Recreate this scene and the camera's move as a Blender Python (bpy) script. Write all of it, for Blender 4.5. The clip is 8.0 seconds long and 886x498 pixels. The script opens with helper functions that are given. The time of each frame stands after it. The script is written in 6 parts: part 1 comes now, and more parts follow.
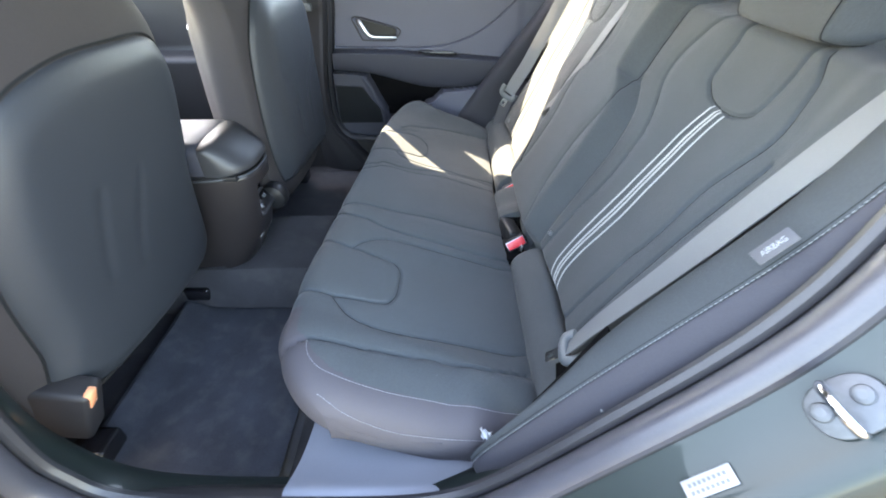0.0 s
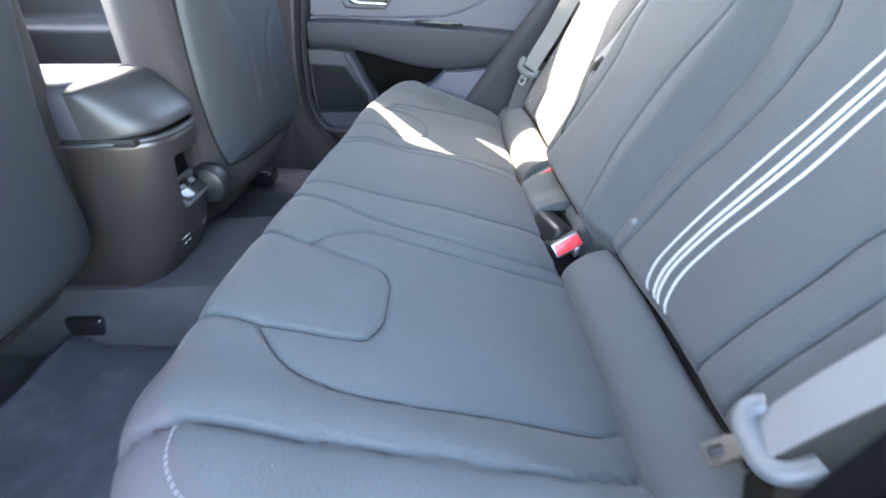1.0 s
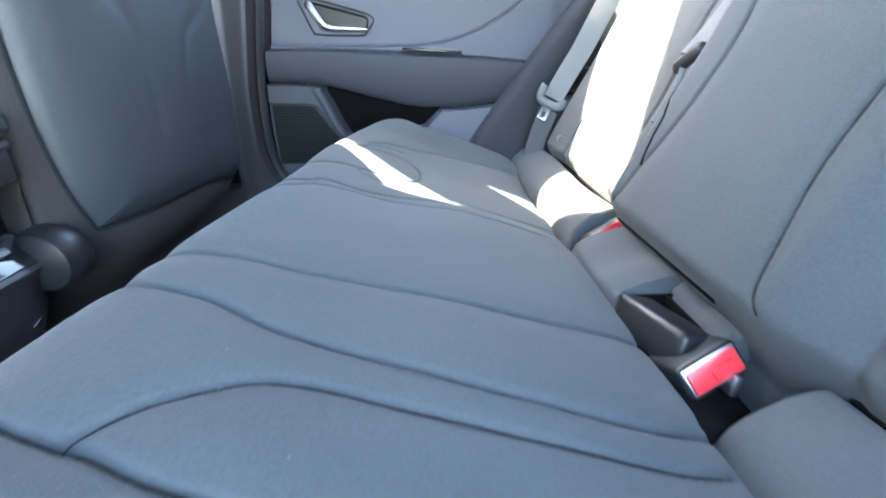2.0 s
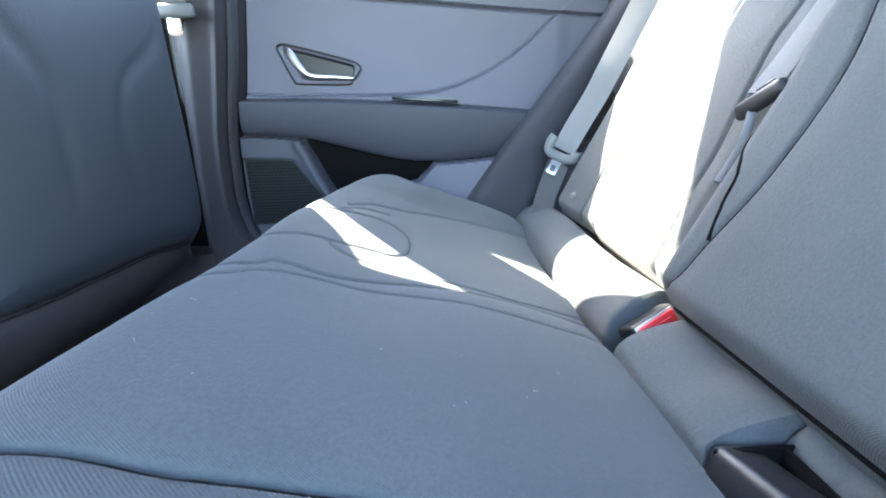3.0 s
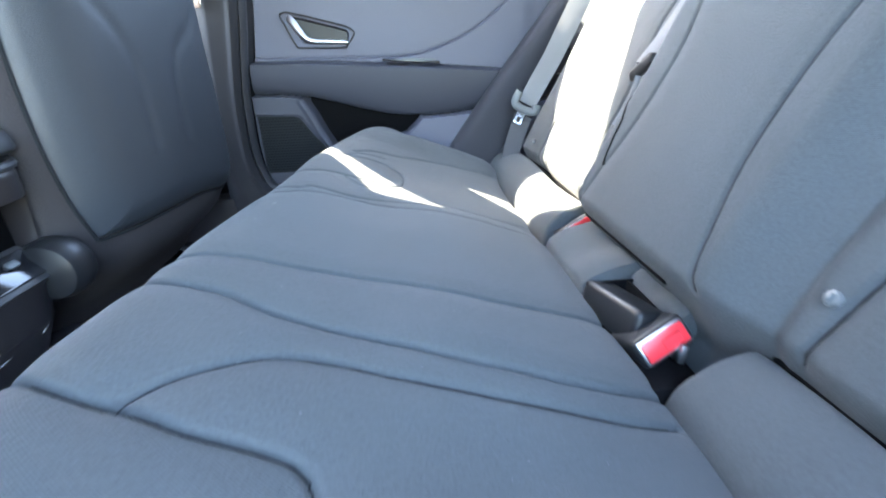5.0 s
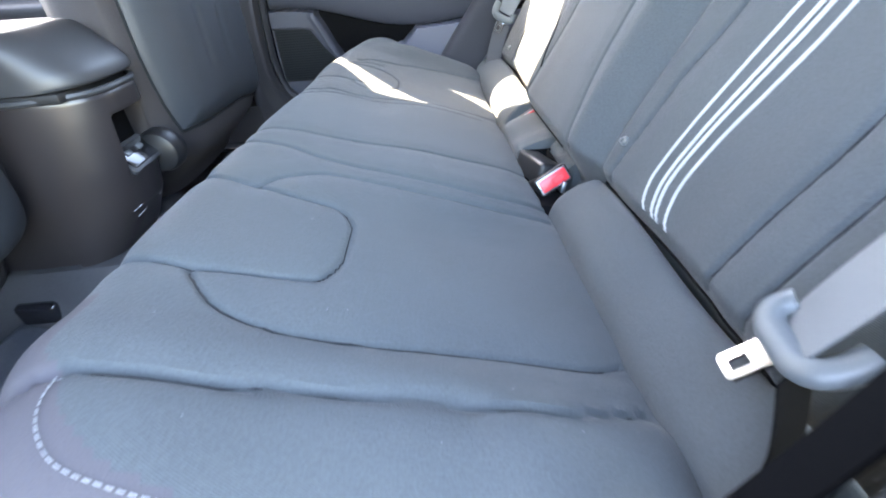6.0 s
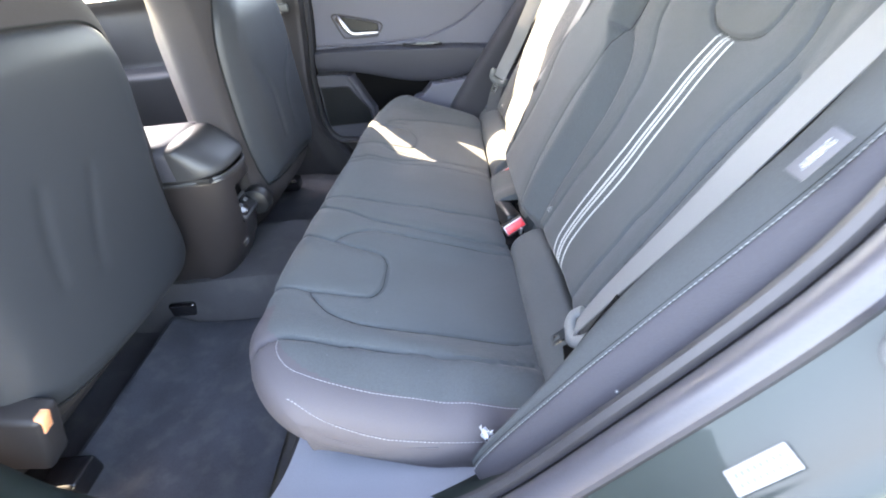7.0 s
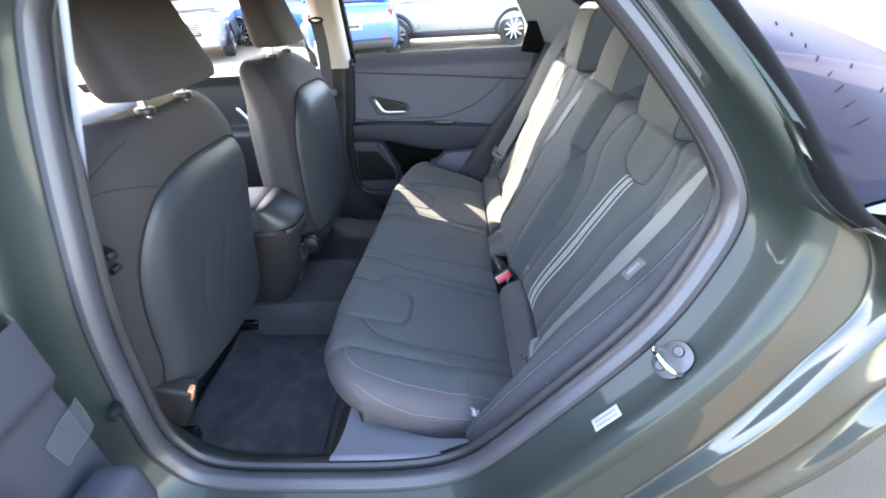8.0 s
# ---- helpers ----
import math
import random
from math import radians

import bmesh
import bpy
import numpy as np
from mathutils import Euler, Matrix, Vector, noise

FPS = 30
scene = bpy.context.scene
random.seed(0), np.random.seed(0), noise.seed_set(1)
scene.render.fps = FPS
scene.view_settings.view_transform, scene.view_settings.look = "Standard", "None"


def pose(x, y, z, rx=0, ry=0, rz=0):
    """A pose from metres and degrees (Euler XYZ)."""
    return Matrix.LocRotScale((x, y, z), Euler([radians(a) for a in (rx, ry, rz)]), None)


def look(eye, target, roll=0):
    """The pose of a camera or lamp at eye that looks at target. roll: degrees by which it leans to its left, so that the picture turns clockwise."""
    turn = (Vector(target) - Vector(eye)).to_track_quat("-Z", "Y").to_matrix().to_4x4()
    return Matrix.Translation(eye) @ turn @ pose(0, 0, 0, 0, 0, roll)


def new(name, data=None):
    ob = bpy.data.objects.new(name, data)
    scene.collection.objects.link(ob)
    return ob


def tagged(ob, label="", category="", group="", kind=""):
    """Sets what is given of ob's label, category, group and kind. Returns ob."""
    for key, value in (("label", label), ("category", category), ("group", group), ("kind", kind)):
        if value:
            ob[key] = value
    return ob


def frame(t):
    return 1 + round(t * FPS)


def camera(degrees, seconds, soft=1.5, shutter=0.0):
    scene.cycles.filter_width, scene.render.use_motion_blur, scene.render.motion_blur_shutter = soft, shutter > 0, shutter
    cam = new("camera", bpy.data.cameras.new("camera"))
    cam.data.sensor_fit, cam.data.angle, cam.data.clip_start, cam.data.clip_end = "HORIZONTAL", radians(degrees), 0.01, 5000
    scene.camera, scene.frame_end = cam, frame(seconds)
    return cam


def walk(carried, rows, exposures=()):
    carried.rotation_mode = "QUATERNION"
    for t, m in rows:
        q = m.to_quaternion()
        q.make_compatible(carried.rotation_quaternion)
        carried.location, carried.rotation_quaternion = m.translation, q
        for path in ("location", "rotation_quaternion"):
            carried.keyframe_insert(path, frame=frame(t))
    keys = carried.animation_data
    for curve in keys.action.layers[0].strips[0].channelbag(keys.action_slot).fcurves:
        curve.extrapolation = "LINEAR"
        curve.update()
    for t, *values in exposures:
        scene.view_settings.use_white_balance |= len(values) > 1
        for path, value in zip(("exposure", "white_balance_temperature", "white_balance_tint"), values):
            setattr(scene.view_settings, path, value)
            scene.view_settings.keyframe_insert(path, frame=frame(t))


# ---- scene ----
cam = camera(91.1, 8.0, soft=1.8, shutter=0.3)
PATH = [
    (0, (0.008, 0.041, 1.219), (-0.019, 1.633, 0.009), -1.0),
    (0.5, (-0.008, 0.161, 1.086), (-0.017, 1.772, -0.098), -1.0),
    (1, (-0.036, 0.321, 0.947), (-0.017, 2.001, -0.139), -0.2),
    (1.5, (-0.044, 0.502, 0.853), (0.002, 2.258, -0.104), -0.6),
    (2, (-0.045, 0.66, 0.796), (0.005, 2.482, -0.027), -1.1),
    (3.5, (-0.035, 0.835, 0.783), (0.049, 2.744, 0.194), -1.6),
    (4, (-0.037, 0.819, 0.78), (0.057, 2.72, 0.166), -1.8),
    (4.5, (-0.044, 0.75, 0.793), (0.06, 2.62, 0.091), -2.2),
    (5, (-0.042, 0.614, 0.807), (0.069, 2.441, 0.0), -2.3),
    (6.5, (0.022, 0.215, 0.956), (-0.015, 1.807, -0.254), -6.2),
    (7, (0.051, 0.078, 1.122), (-0.035, 1.703, -0.041), -6.7),
    (7.5, (0.07, -0.087, 1.28), (-0.015, 1.588, 0.191), -5.2),
    (8, (0.042, -0.204, 1.373), (-0.035, 1.496, 0.322), -3.4),
]
EXPOSURES = [(0.0, 5.0, 8300, 11), (1.0, 5.72, 8000, 11), (1.6, 5.7, 7500, 8), (3.5, 5.7, 6800, 7), (4.5, 5.68, 6850, 7), (5.2, 5.71, 7300, 9), (6.5, 5.78, 8400, 14), (7.0, 5.47, 8650, 16), (7.4, 5.25, 8300, 16), (8.0, 4.62, 7600, 14)]
walk(cam, [(t, look(eye, target, roll)) for t, eye, target, roll in PATH], EXPOSURES)

# ---- sky and sun: ahead of the car and on its far side, about 44 degrees high ----
world = bpy.data.worlds.new("sky")
scene.world = world
world.use_nodes = True
wt = world.node_tree
sky = wt.nodes.new("ShaderNodeTexSky")
sky.sky_type, sky.sun_disc = "NISHITA", False
sky.sun_elevation, sky.sun_rotation = radians(44.2), radians(-49.3)
sky.air_density, sky.dust_density = 1.0, 1.2
wt.nodes["Background"].inputs["Strength"].default_value = 0.15
wt.links.new(sky.outputs["Color"], wt.nodes["Background"].inputs["Color"])
sun_data = bpy.data.lights.new("sun", "SUN")
sun_data.energy, sun_data.angle, sun_data.color = 2.3, radians(0.5), (1.0, 0.93, 0.81)
sun = new("sun", sun_data)
sun.matrix_world = look((-6.1, 6.3, 9.2), (-6.1 + 0.544, 6.3 - 0.467, 9.2 - 0.697))

# ---- mesh tools ----
class Build:
    """Collects vertices and faces of one mesh."""

    def __init__(self):
        self.v, self.f = [], []

    def add(self, verts, faces, m=None):
        n = len(self.v)
        self.v += [tuple(m @ Vector(p)) if m is not None else tuple(p) for p in verts]
        self.f += [tuple(i + n for i in f) for f in faces]
        return self

    def grid(self, pts, loop_u=False, loop_v=False, flip=False):
        """pts[u][v] -> quads."""
        nu, nv = len(pts), len(pts[0])
        faces = []
        for i in range(nu if loop_u else nu - 1):
            for j in range(nv if loop_v else nv - 1):
                a, b = i * nv + j, i * nv + (j + 1) % nv
                c, d = ((i + 1) % nu) * nv + (j + 1) % nv, ((i + 1) % nu) * nv + j
                faces.append((a, d, c, b) if flip else (a, b, c, d))
        return self.add([tuple(p) for row in pts for p in row], faces)

    def box(self, sx, sy, sz, m, r=0.0, seg=2):
        bm = bmesh.new()
        bmesh.ops.create_cube(bm, size=1.0, matrix=Matrix.Diagonal((sx, sy, sz, 1)))
        if r > 0:
            bmesh.ops.bevel(bm, geom=bm.edges[:], offset=r, segments=seg, profile=0.5, affect="EDGES")
        self.take(bm, m)
        return self

    def cyl(self, r, h, m, n=20, r2=None, bevel=0.0):
        bm = bmesh.new()
        bmesh.ops.create_cone(bm, cap_ends=True, segments=n, radius1=r, radius2=r if r2 is None else r2, depth=h)
        if bevel > 0:
            rim = [e for e in bm.edges if abs(e.verts[0].co.z - e.verts[1].co.z) < 1e-5 and len(e.link_faces) == 2]
            bmesh.ops.bevel(bm, geom=rim, offset=bevel, segments=2, profile=0.5, affect="EDGES")
        self.take(bm, m)
        return self

    def ball(self, m, n=16):
        bm = bmesh.new()
        bmesh.ops.create_uvsphere(bm, u_segments=n, v_segments=n // 2, radius=1.0)
        self.take(bm, m)
        return self

    def take(self, bm, m):
        bm.verts.index_update()
        self.add([v.co.copy() for v in bm.verts], [[v.index for v in f.verts] for f in bm.faces], m)
        bm.free()

    def prism(self, outline, depth, m, r=0.0, seg=2):
        """Outline in the xy plane, extruded along +z by depth."""
        bm = bmesh.new()
        vs = [bm.verts.new((x, y, 0)) for x, y in outline]
        face = bm.faces.new(vs)
        out = bmesh.ops.extrude_face_region(bm, geom=[face])
        top = [g for g in out["geom"] if isinstance(g, bmesh.types.BMVert)]
        bmesh.ops.translate(bm, verts=top, vec=(0, 0, depth))
        bmesh.ops.recalc_face_normals(bm, faces=bm.faces[:])
        if r > 0:
            rim = [e for e in bm.edges if e.verts[0].co.z > depth - 1e-6 and e.verts[1].co.z > depth - 1e-6]
            bmesh.ops.bevel(bm, geom=rim, offset=r, segments=seg, profile=0.5, affect="EDGES")
        self.take(bm, m)
        return self

    def tube(self, pts, r, n=10, closed=False, up=(0, 0, 1), rz=None, caps=True):
        """A round (or oval, r across and rz along up) bar along pts."""
        pts = [Vector(p) for p in pts]
        k = len(pts)
        rings = []
        for i, p in enumerate(pts):
            a = pts[(i - 1) % k] if closed or i else pts[0]
            b = pts[(i + 1) % k] if closed or i < k - 1 else pts[-1]
            t = (b - a).normalized()
            u = Vector(up) - t * t.dot(Vector(up))
            if u.length < 1e-4:
                u = Vector((1, 0, 0)) - t * t.x
            u.normalize()
            s = t.cross(u)
            rings.append([p + s * (r * math.cos(q)) + u * ((rz or r) * math.sin(q)) for q in (2 * math.pi * j / n for j in range(n))])
        base = len(self.v)
        self.grid(rings, loop_u=closed, loop_v=True)
        if caps and not closed:
            self.f.append(tuple(base + j for j in range(n)))
            self.f.append(tuple(base + (k - 1) * n + j for j in reversed(range(n))))
        return self

    def ribbon(self, pts, width, thick, across):
        """A flat band along pts; across: the direction of its width, one or one a point."""
        rings = []
        pts = [Vector(p) for p in pts]
        for i, p in enumerate(pts):
            t = (pts[min(i + 1, len(pts) - 1)] - pts[max(i - 1, 0)]).normalized()
            c = Vector(across[i] if isinstance(across, list) else across)
            c = (c - t * c.dot(t)).normalized()
            nrm = t.cross(c)
            w, h = c * width / 2, nrm * thick / 2
            rings.append([p - w - h, p - w * 0.5 - h * 1.3, p + w * 0.5 - h * 1.3, p + w - h, p + w + h, p + w * 0.5 + h * 1.3, p - w * 0.5 + h * 1.3, p - w + h])
        base, n = len(self.v), len(pts)
        self.grid(rings, loop_v=True)
        self.f.append(tuple(base + j for j in range(8)))
        self.f.append(tuple(base + (n - 1) * 8 + j for j in reversed(range(8))))
        return self

    def mesh(self, name, smooth=True, angle=None):
        me = bpy.data.meshes.new(name)
        me.from_pydata(self.v, [], self.f)
        bm = bmesh.new()
        bm.from_mesh(me)
        bmesh.ops.recalc_face_normals(bm, faces=bm.faces[:])
        if angle:
            for e in bm.edges:
                e.smooth = not (len(e.link_faces) == 2 and e.calc_face_angle(0) > radians(angle))
        for f in bm.faces:
            f.smooth = smooth
        bm.to_mesh(me)
        bm.free()
        return me


def part(name, build, material, parent=None, label="", smooth=True, angle=40, kind="", category=""):
    me = build.mesh(name, smooth, angle)
    me.materials.append(material)
    ob = new(name, me)
    if parent is not None:
        ob.parent = parent
    return tagged(ob, label, category, "", kind)


def thing(name, label, category, group="", kind="", at=(0, 0, 0)):
    ob = new(name)
    ob.empty_display_size = 0.05
    ob.location = at
    return tagged(ob, label, category, group, kind)


def spline(pts, n=12, closed=False):
    """Catmull-Rom through pts (any dimension), n steps a span."""
    p = [np.array(q, float) for q in pts]
    k = len(p)
    out = []
    for i in range(k if closed else k - 1):
        if closed:
            a, b, c, d = p[i - 1], p[i], p[(i + 1) % k], p[(i + 2) % k]
        else:
            a, b, c, d = p[max(i - 1, 0)], p[i], p[i + 1], p[min(i + 2, k - 1)]
        for j in range(n):
            t = j / n
            out.append(0.5 * (2 * b + (c - a) * t + (2 * a - 5 * b + 4 * c - d) * t * t + (3 * b - a - 3 * c + d) * t ** 3))
    if not closed:
        out.append(p[-1])
    return out


def off_line(px, py, line):
    """Distance of the points (px, py) to a polyline; arrays."""
    best = np.full(np.shape(px), 9.0)
    for (ax, ay), (bx, by) in zip(line[:-1], line[1:]):
        dx, dy = bx - ax, by - ay
        t = np.clip(((px - ax) * dx + (py - ay) * dy) / (dx * dx + dy * dy + 1e-12), 0, 1)
        best = np.minimum(best, np.hypot(px - ax - t * dx, py - ay - t * dy))
    return best


def step(a, b, x):
    t = np.clip((x - a) / (b - a), 0, 1)
    return t * t * (3 - 2 * t)


def soft_outline(w, h, r, n=6):
    """A rectangle with round corners, centred."""
    out = []
    for cx, cy, a0 in ((w / 2 - r, h / 2 - r, 0), (-w / 2 + r, h / 2 - r, 90), (-w / 2 + r, -h / 2 + r, 180), (w / 2 - r, -h / 2 + r, 270)):
        out += [(cx + r * math.cos(radians(a0 + 90 * i / n)), cy + r * math.sin(radians(a0 + 90 * i / n))) for i in range(n + 1)]
    return out


# ---- materials ----
def mat(name, color, rough=0.6, metal=0.0, grain=60.0, vary=0.15, bump=0.1, stain=3.0, spec=0.5, coat=0.0, weave=0.0, dust=0.0, sheen=0.0):
    """A surface with fine grain, broad mottling and relief at real size."""
    m = bpy.data.materials.new(name)
    m.use_nodes = True
    t = m.node_tree
    b = t.nodes["Principled BSDF"]
    b.inputs["Metallic"].default_value = metal
    b.inputs["Specular IOR Level"].default_value = spec
    b.inputs["Coat Weight"].default_value = coat
    b.inputs["Coat Roughness"].default_value = 0.04
    b.inputs["Sheen Weight"].default_value = sheen
    b.inputs["Sheen Roughness"].default_value = 0.4
    geo = t.nodes.new("ShaderNodeNewGeometry")
    pos = geo.outputs["Position"]

    def noise_tex(scale, detail=3.0):
        n = t.nodes.new("ShaderNodeTexNoise")
        n.inputs["Scale"].default_value, n.inputs["Detail"].default_value = scale, detail
        t.links.new(pos, n.inputs["Vector"])
        return n.outputs["Fac"]

    fine, broad = noise_tex(grain), noise_tex(stain, 4.0)
    add = t.nodes.new("ShaderNodeMath")
    add.operation = "ADD"
    t.links.new(fine, add.inputs[0])
    t.links.new(broad, add.inputs[1])
    ramp = t.nodes.new("ShaderNodeMapRange")
    ramp.inputs["From Min"].default_value, ramp.inputs["From Max"].default_value = 0.6, 1.4
    ramp.inputs["To Min"].default_value, ramp.inputs["To Max"].default_value = 1 - vary, 1 + vary
    t.links.new(add.outputs[0], ramp.inputs["Value"])
    mul = t.nodes.new("ShaderNodeVectorMath")
    mul.operation = "SCALE"
    mul.inputs[0].default_value = color
    t.links.new(ramp.outputs[0], mul.inputs["Scale"])
    shade = mul.outputs[0]
    if dust:
        d = t.nodes.new("ShaderNodeMapRange")
        d.inputs["From Min"].default_value, d.inputs["From Max"].default_value = 0.5, 0.75
        d.inputs["To Max"].default_value = dust
        t.links.new(noise_tex(stain * 2.3, 6.0), d.inputs["Value"])
        mix = t.nodes.new("ShaderNodeMix")
        mix.data_type = "RGBA"
        t.links.new(d.outputs[0], mix.inputs["Factor"])
        t.links.new(shade, mix.inputs["A"])
        mix.inputs["B"].default_value = (0.30, 0.28, 0.25, 1)
        shade = mix.outputs["Result"]
    t.links.new(shade, b.inputs["Base Color"])
    rr = t.nodes.new("ShaderNodeMapRange")
    rr.inputs["To Min"].default_value, rr.inputs["To Max"].default_value = max(0.02, rough - 0.12 * (rough > 0.15)), min(1, rough + 0.12 * (rough > 0.15))
    t.links.new(broad, rr.inputs["Value"])
    t.links.new(rr.outputs[0], b.inputs["Roughness"])
    height = fine
    if weave:
        w = t.nodes.new("ShaderNodeTexWave")
        w.wave_type, w.bands_direction = "BANDS", "DIAGONAL"
        w.inputs["Scale"].default_value, w.inputs["Distortion"].default_value = weave, 0.6
        w.inputs["Detail"].default_value = 1.0
        t.links.new(pos, w.inputs["Vector"])
        h = t.nodes.new("ShaderNodeMath")
        h.operation = "ADD"
        t.links.new(fine, h.inputs[0])
        soft = t.nodes.new("ShaderNodeMath")
        soft.operation = "MULTIPLY"
        soft.inputs[1].default_value = 0.36
        t.links.new(w.outputs["Fac"], soft.inputs[0])
        tone = t.nodes.new("ShaderNodeMath")
        tone.operation = "MULTIPLY_ADD"
        tone.inputs[1].default_value, tone.inputs[2].default_value = 0.18, -0.09
        t.links.new(w.outputs["Fac"], tone.inputs[0])
        both = t.nodes.new("ShaderNodeMath")
        both.operation = "ADD"
        t.links.new(add.outputs[0], both.inputs[0])
        t.links.new(tone.outputs[0], both.inputs[1])
        t.links.new(both.outputs[0], ramp.inputs["Value"])
        t.links.new(soft.outputs[0], h.inputs[1])
        height = h.outputs[0]
    if bump:
        bp = t.nodes.new("ShaderNodeBump")
        bp.inputs["Strength"].default_value, bp.inputs["Distance"].default_value = bump, 0.002
        t.links.new(height, bp.inputs["Height"])
        t.links.new(bp.outputs[0], b.inputs["Normal"])
    return m


FABRIC = mat("seat_fabric", (0.051, 0.058, 0.062), 0.85, grain=420, vary=0.18, bump=0.4, stain=5, spec=0.28, weave=340, sheen=0.07)
BOLSTER = mat("bolster_fabric", (0.034, 0.034, 0.041), 0.8, grain=500, vary=0.12, bump=0.25, stain=5, spec=0.25)
WINGCLOTH = mat("wing_cloth", (0.038, 0.0435, 0.047), 0.85, grain=420, vary=0.14, bump=0.35, stain=5, spec=0.25, weave=340)
SIDECLOTH = mat("cushion_side_leatherette", (0.056, 0.051, 0.057), 0.75, grain=700, vary=0.08, bump=0.2, stain=5, spec=0.28)
BACKCLOTH = mat("seat_back_cloth", (0.025, 0.0215, 0.023), 0.8, grain=380, vary=0.12, bump=0.25, stain=4, spec=0.35)
BACKPANEL = mat("seat_back_panel", (0.020, 0.0232, 0.0285), 0.52, grain=600, vary=0.1, bump=0.18, stain=4, spec=0.42)
STITCH = mat("pale_stitching", (0.19, 0.195, 0.205), 0.7, grain=900, vary=0.1, bump=0.1)
PIPING = mat("white_piping", (0.31, 0.32, 0.315), 0.6, grain=600, vary=0.08, bump=0.1)
CARPET = mat("carpet", (0.042, 0.042, 0.047), 0.95, grain=900, vary=0.4, bump=0.8, stain=7, spec=0.2, dust=0.06)
MATCLOTH = mat("floor_mat_pile", (0.043, 0.047, 0.058), 0.95, grain=700, vary=0.4, bump=0.8, stain=9, spec=0.2, dust=0.09)
PLASTIC = mat("dark_plastic", (0.018, 0.0165, 0.018), 0.5, grain=800, vary=0.1, bump=0.15, stain=6, spec=0.36)
DOORCLOTH = mat("door_upper_trim", (0.079, 0.082, 0.112), 0.62, grain=700, vary=0.08, bump=0.2, stain=4)
SOFTTRIM = mat("door_soft_trim", (0.034, 0.036, 0.048), 0.6, grain=900, vary=0.08, bump=0.12, stain=4, spec=0.3)
BLACK = mat("black_plastic", (0.010, 0.0105, 0.012), 0.42, grain=700, vary=0.2, bump=0.1, spec=0.36)
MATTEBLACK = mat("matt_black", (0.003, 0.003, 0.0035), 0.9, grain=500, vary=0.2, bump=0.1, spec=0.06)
GLOSSBLACK = mat("gloss_black", (0.010, 0.010, 0.012), 0.12, grain=300, vary=0.1, bump=0.0)
GREYTRIM = mat("grey_sill_trim", (0.20, 0.21, 0.245), 0.6, grain=500, vary=0.08, bump=0.1, stain=6)
PALETRIM = mat("pale_pillar_trim", (0.40, 0.375, 0.34), 0.7, grain=500, vary=0.06, bump=0.1)
SEALRUBBER = mat("soft_seal_rubber", (0.038, 0.038, 0.046), 0.40, grain=400, vary=0.15, bump=0.1, stain=12)
RUBBER = mat("rubber_seal", (0.019, 0.019, 0.022), 0.45, grain=400, vary=0.2, bump=0.1, stain=12)
SILVER = mat("satin_silver", (0.62, 0.63, 0.66), 0.28, metal=1.0, grain=900, vary=0.05, bump=0.02)
CHROME = mat("chrome", (0.75, 0.76, 0.78), 0.10, metal=1.0, grain=300, vary=0.04, bump=0.0)
STEEL = mat("zinc_steel", (0.30, 0.32, 0.34), 0.42, metal=1.0, grain=200, vary=0.12, bump=0.05)
BELT = mat("belt_webbing", (0.115, 0.121, 0.126), 0.6, grain=900, vary=0.1, bump=0.3, weave=420)
REDBUTTON = mat("red_button", (0.62, 0.03, 0.04), 0.35, grain=300, vary=0.06, bump=0.02)
PAINT = mat("green_grey_paint", (0.013, 0.020, 0.019), 0.40, metal=0.25, grain=1500, vary=0.1, bump=0.0, stain=3, coat=0.9, spec=0.45)
JAMBPAINT = mat("door_jamb_paint", (0.013, 0.020, 0.019), 0.46, metal=0.2, grain=1500, vary=0.15, bump=0.0, stain=6, coat=0.22, spec=0.3)
PILLARPLASTIC = mat("brown_grey_pillar_plastic", (0.018, 0.0175, 0.020), 0.6, grain=800, vary=0.08, bump=0.12, stain=5, spec=0.22)
LABEL = mat("white_label", (0.27, 0.27, 0.28), 0.5, grain=300, vary=0.05, bump=0.03)
TAGCLOTH = mat("grey_tag", (0.036, 0.036, 0.042), 0.7, grain=700, vary=0.1, bump=0.2)
ORANGE = mat("orange_reflector", (0.9, 0.35, 0.18), 0.3, grain=200, vary=0.1, bump=0.0)
ROOFLINER = mat("headliner", (0.22, 0.225, 0.23), 0.9, grain=500, vary=0.06, bump=0.2)
ASPHALT = mat("asphalt", (0.108, 0.083, 0.056), 0.9, grain=160, vary=0.35, bump=0.6, stain=1.2, dust=0.06)

# ---- the car's shell: x to the rear, y across to the far side, z up from the ground ----
YC = 1.11


def side_y(z):
    """The near side's opening: upright below the belt line, leaning in above it."""
    return 0.30 + 0.18 * (z - 0.95 + math.sqrt((z - 0.95) ** 2 + 0.012))


OPENING = spline([(-0.560, 0.66), (-0.545, 0.595), (-0.508, 0.540), (-0.43, 0.515), (-0.28, 0.507), (-0.11, 0.507), (0.0, 0.528), (0.082, 0.586), (0.209, 0.736),
                  (0.328, 0.884), (0.396, 0.997), (0.428, 1.07), (0.42, 1.126), (0.361, 1.217), (0.256, 1.341), (0.19, 1.392), (0.05, 1.41), (-0.25, 1.42),
                  (-0.47, 1.412), (-0.515, 1.375), (-0.53, 1.307), (-0.537, 1.2), (-0.54, 1.016), (-0.550, 0.83)], 10, closed=True)


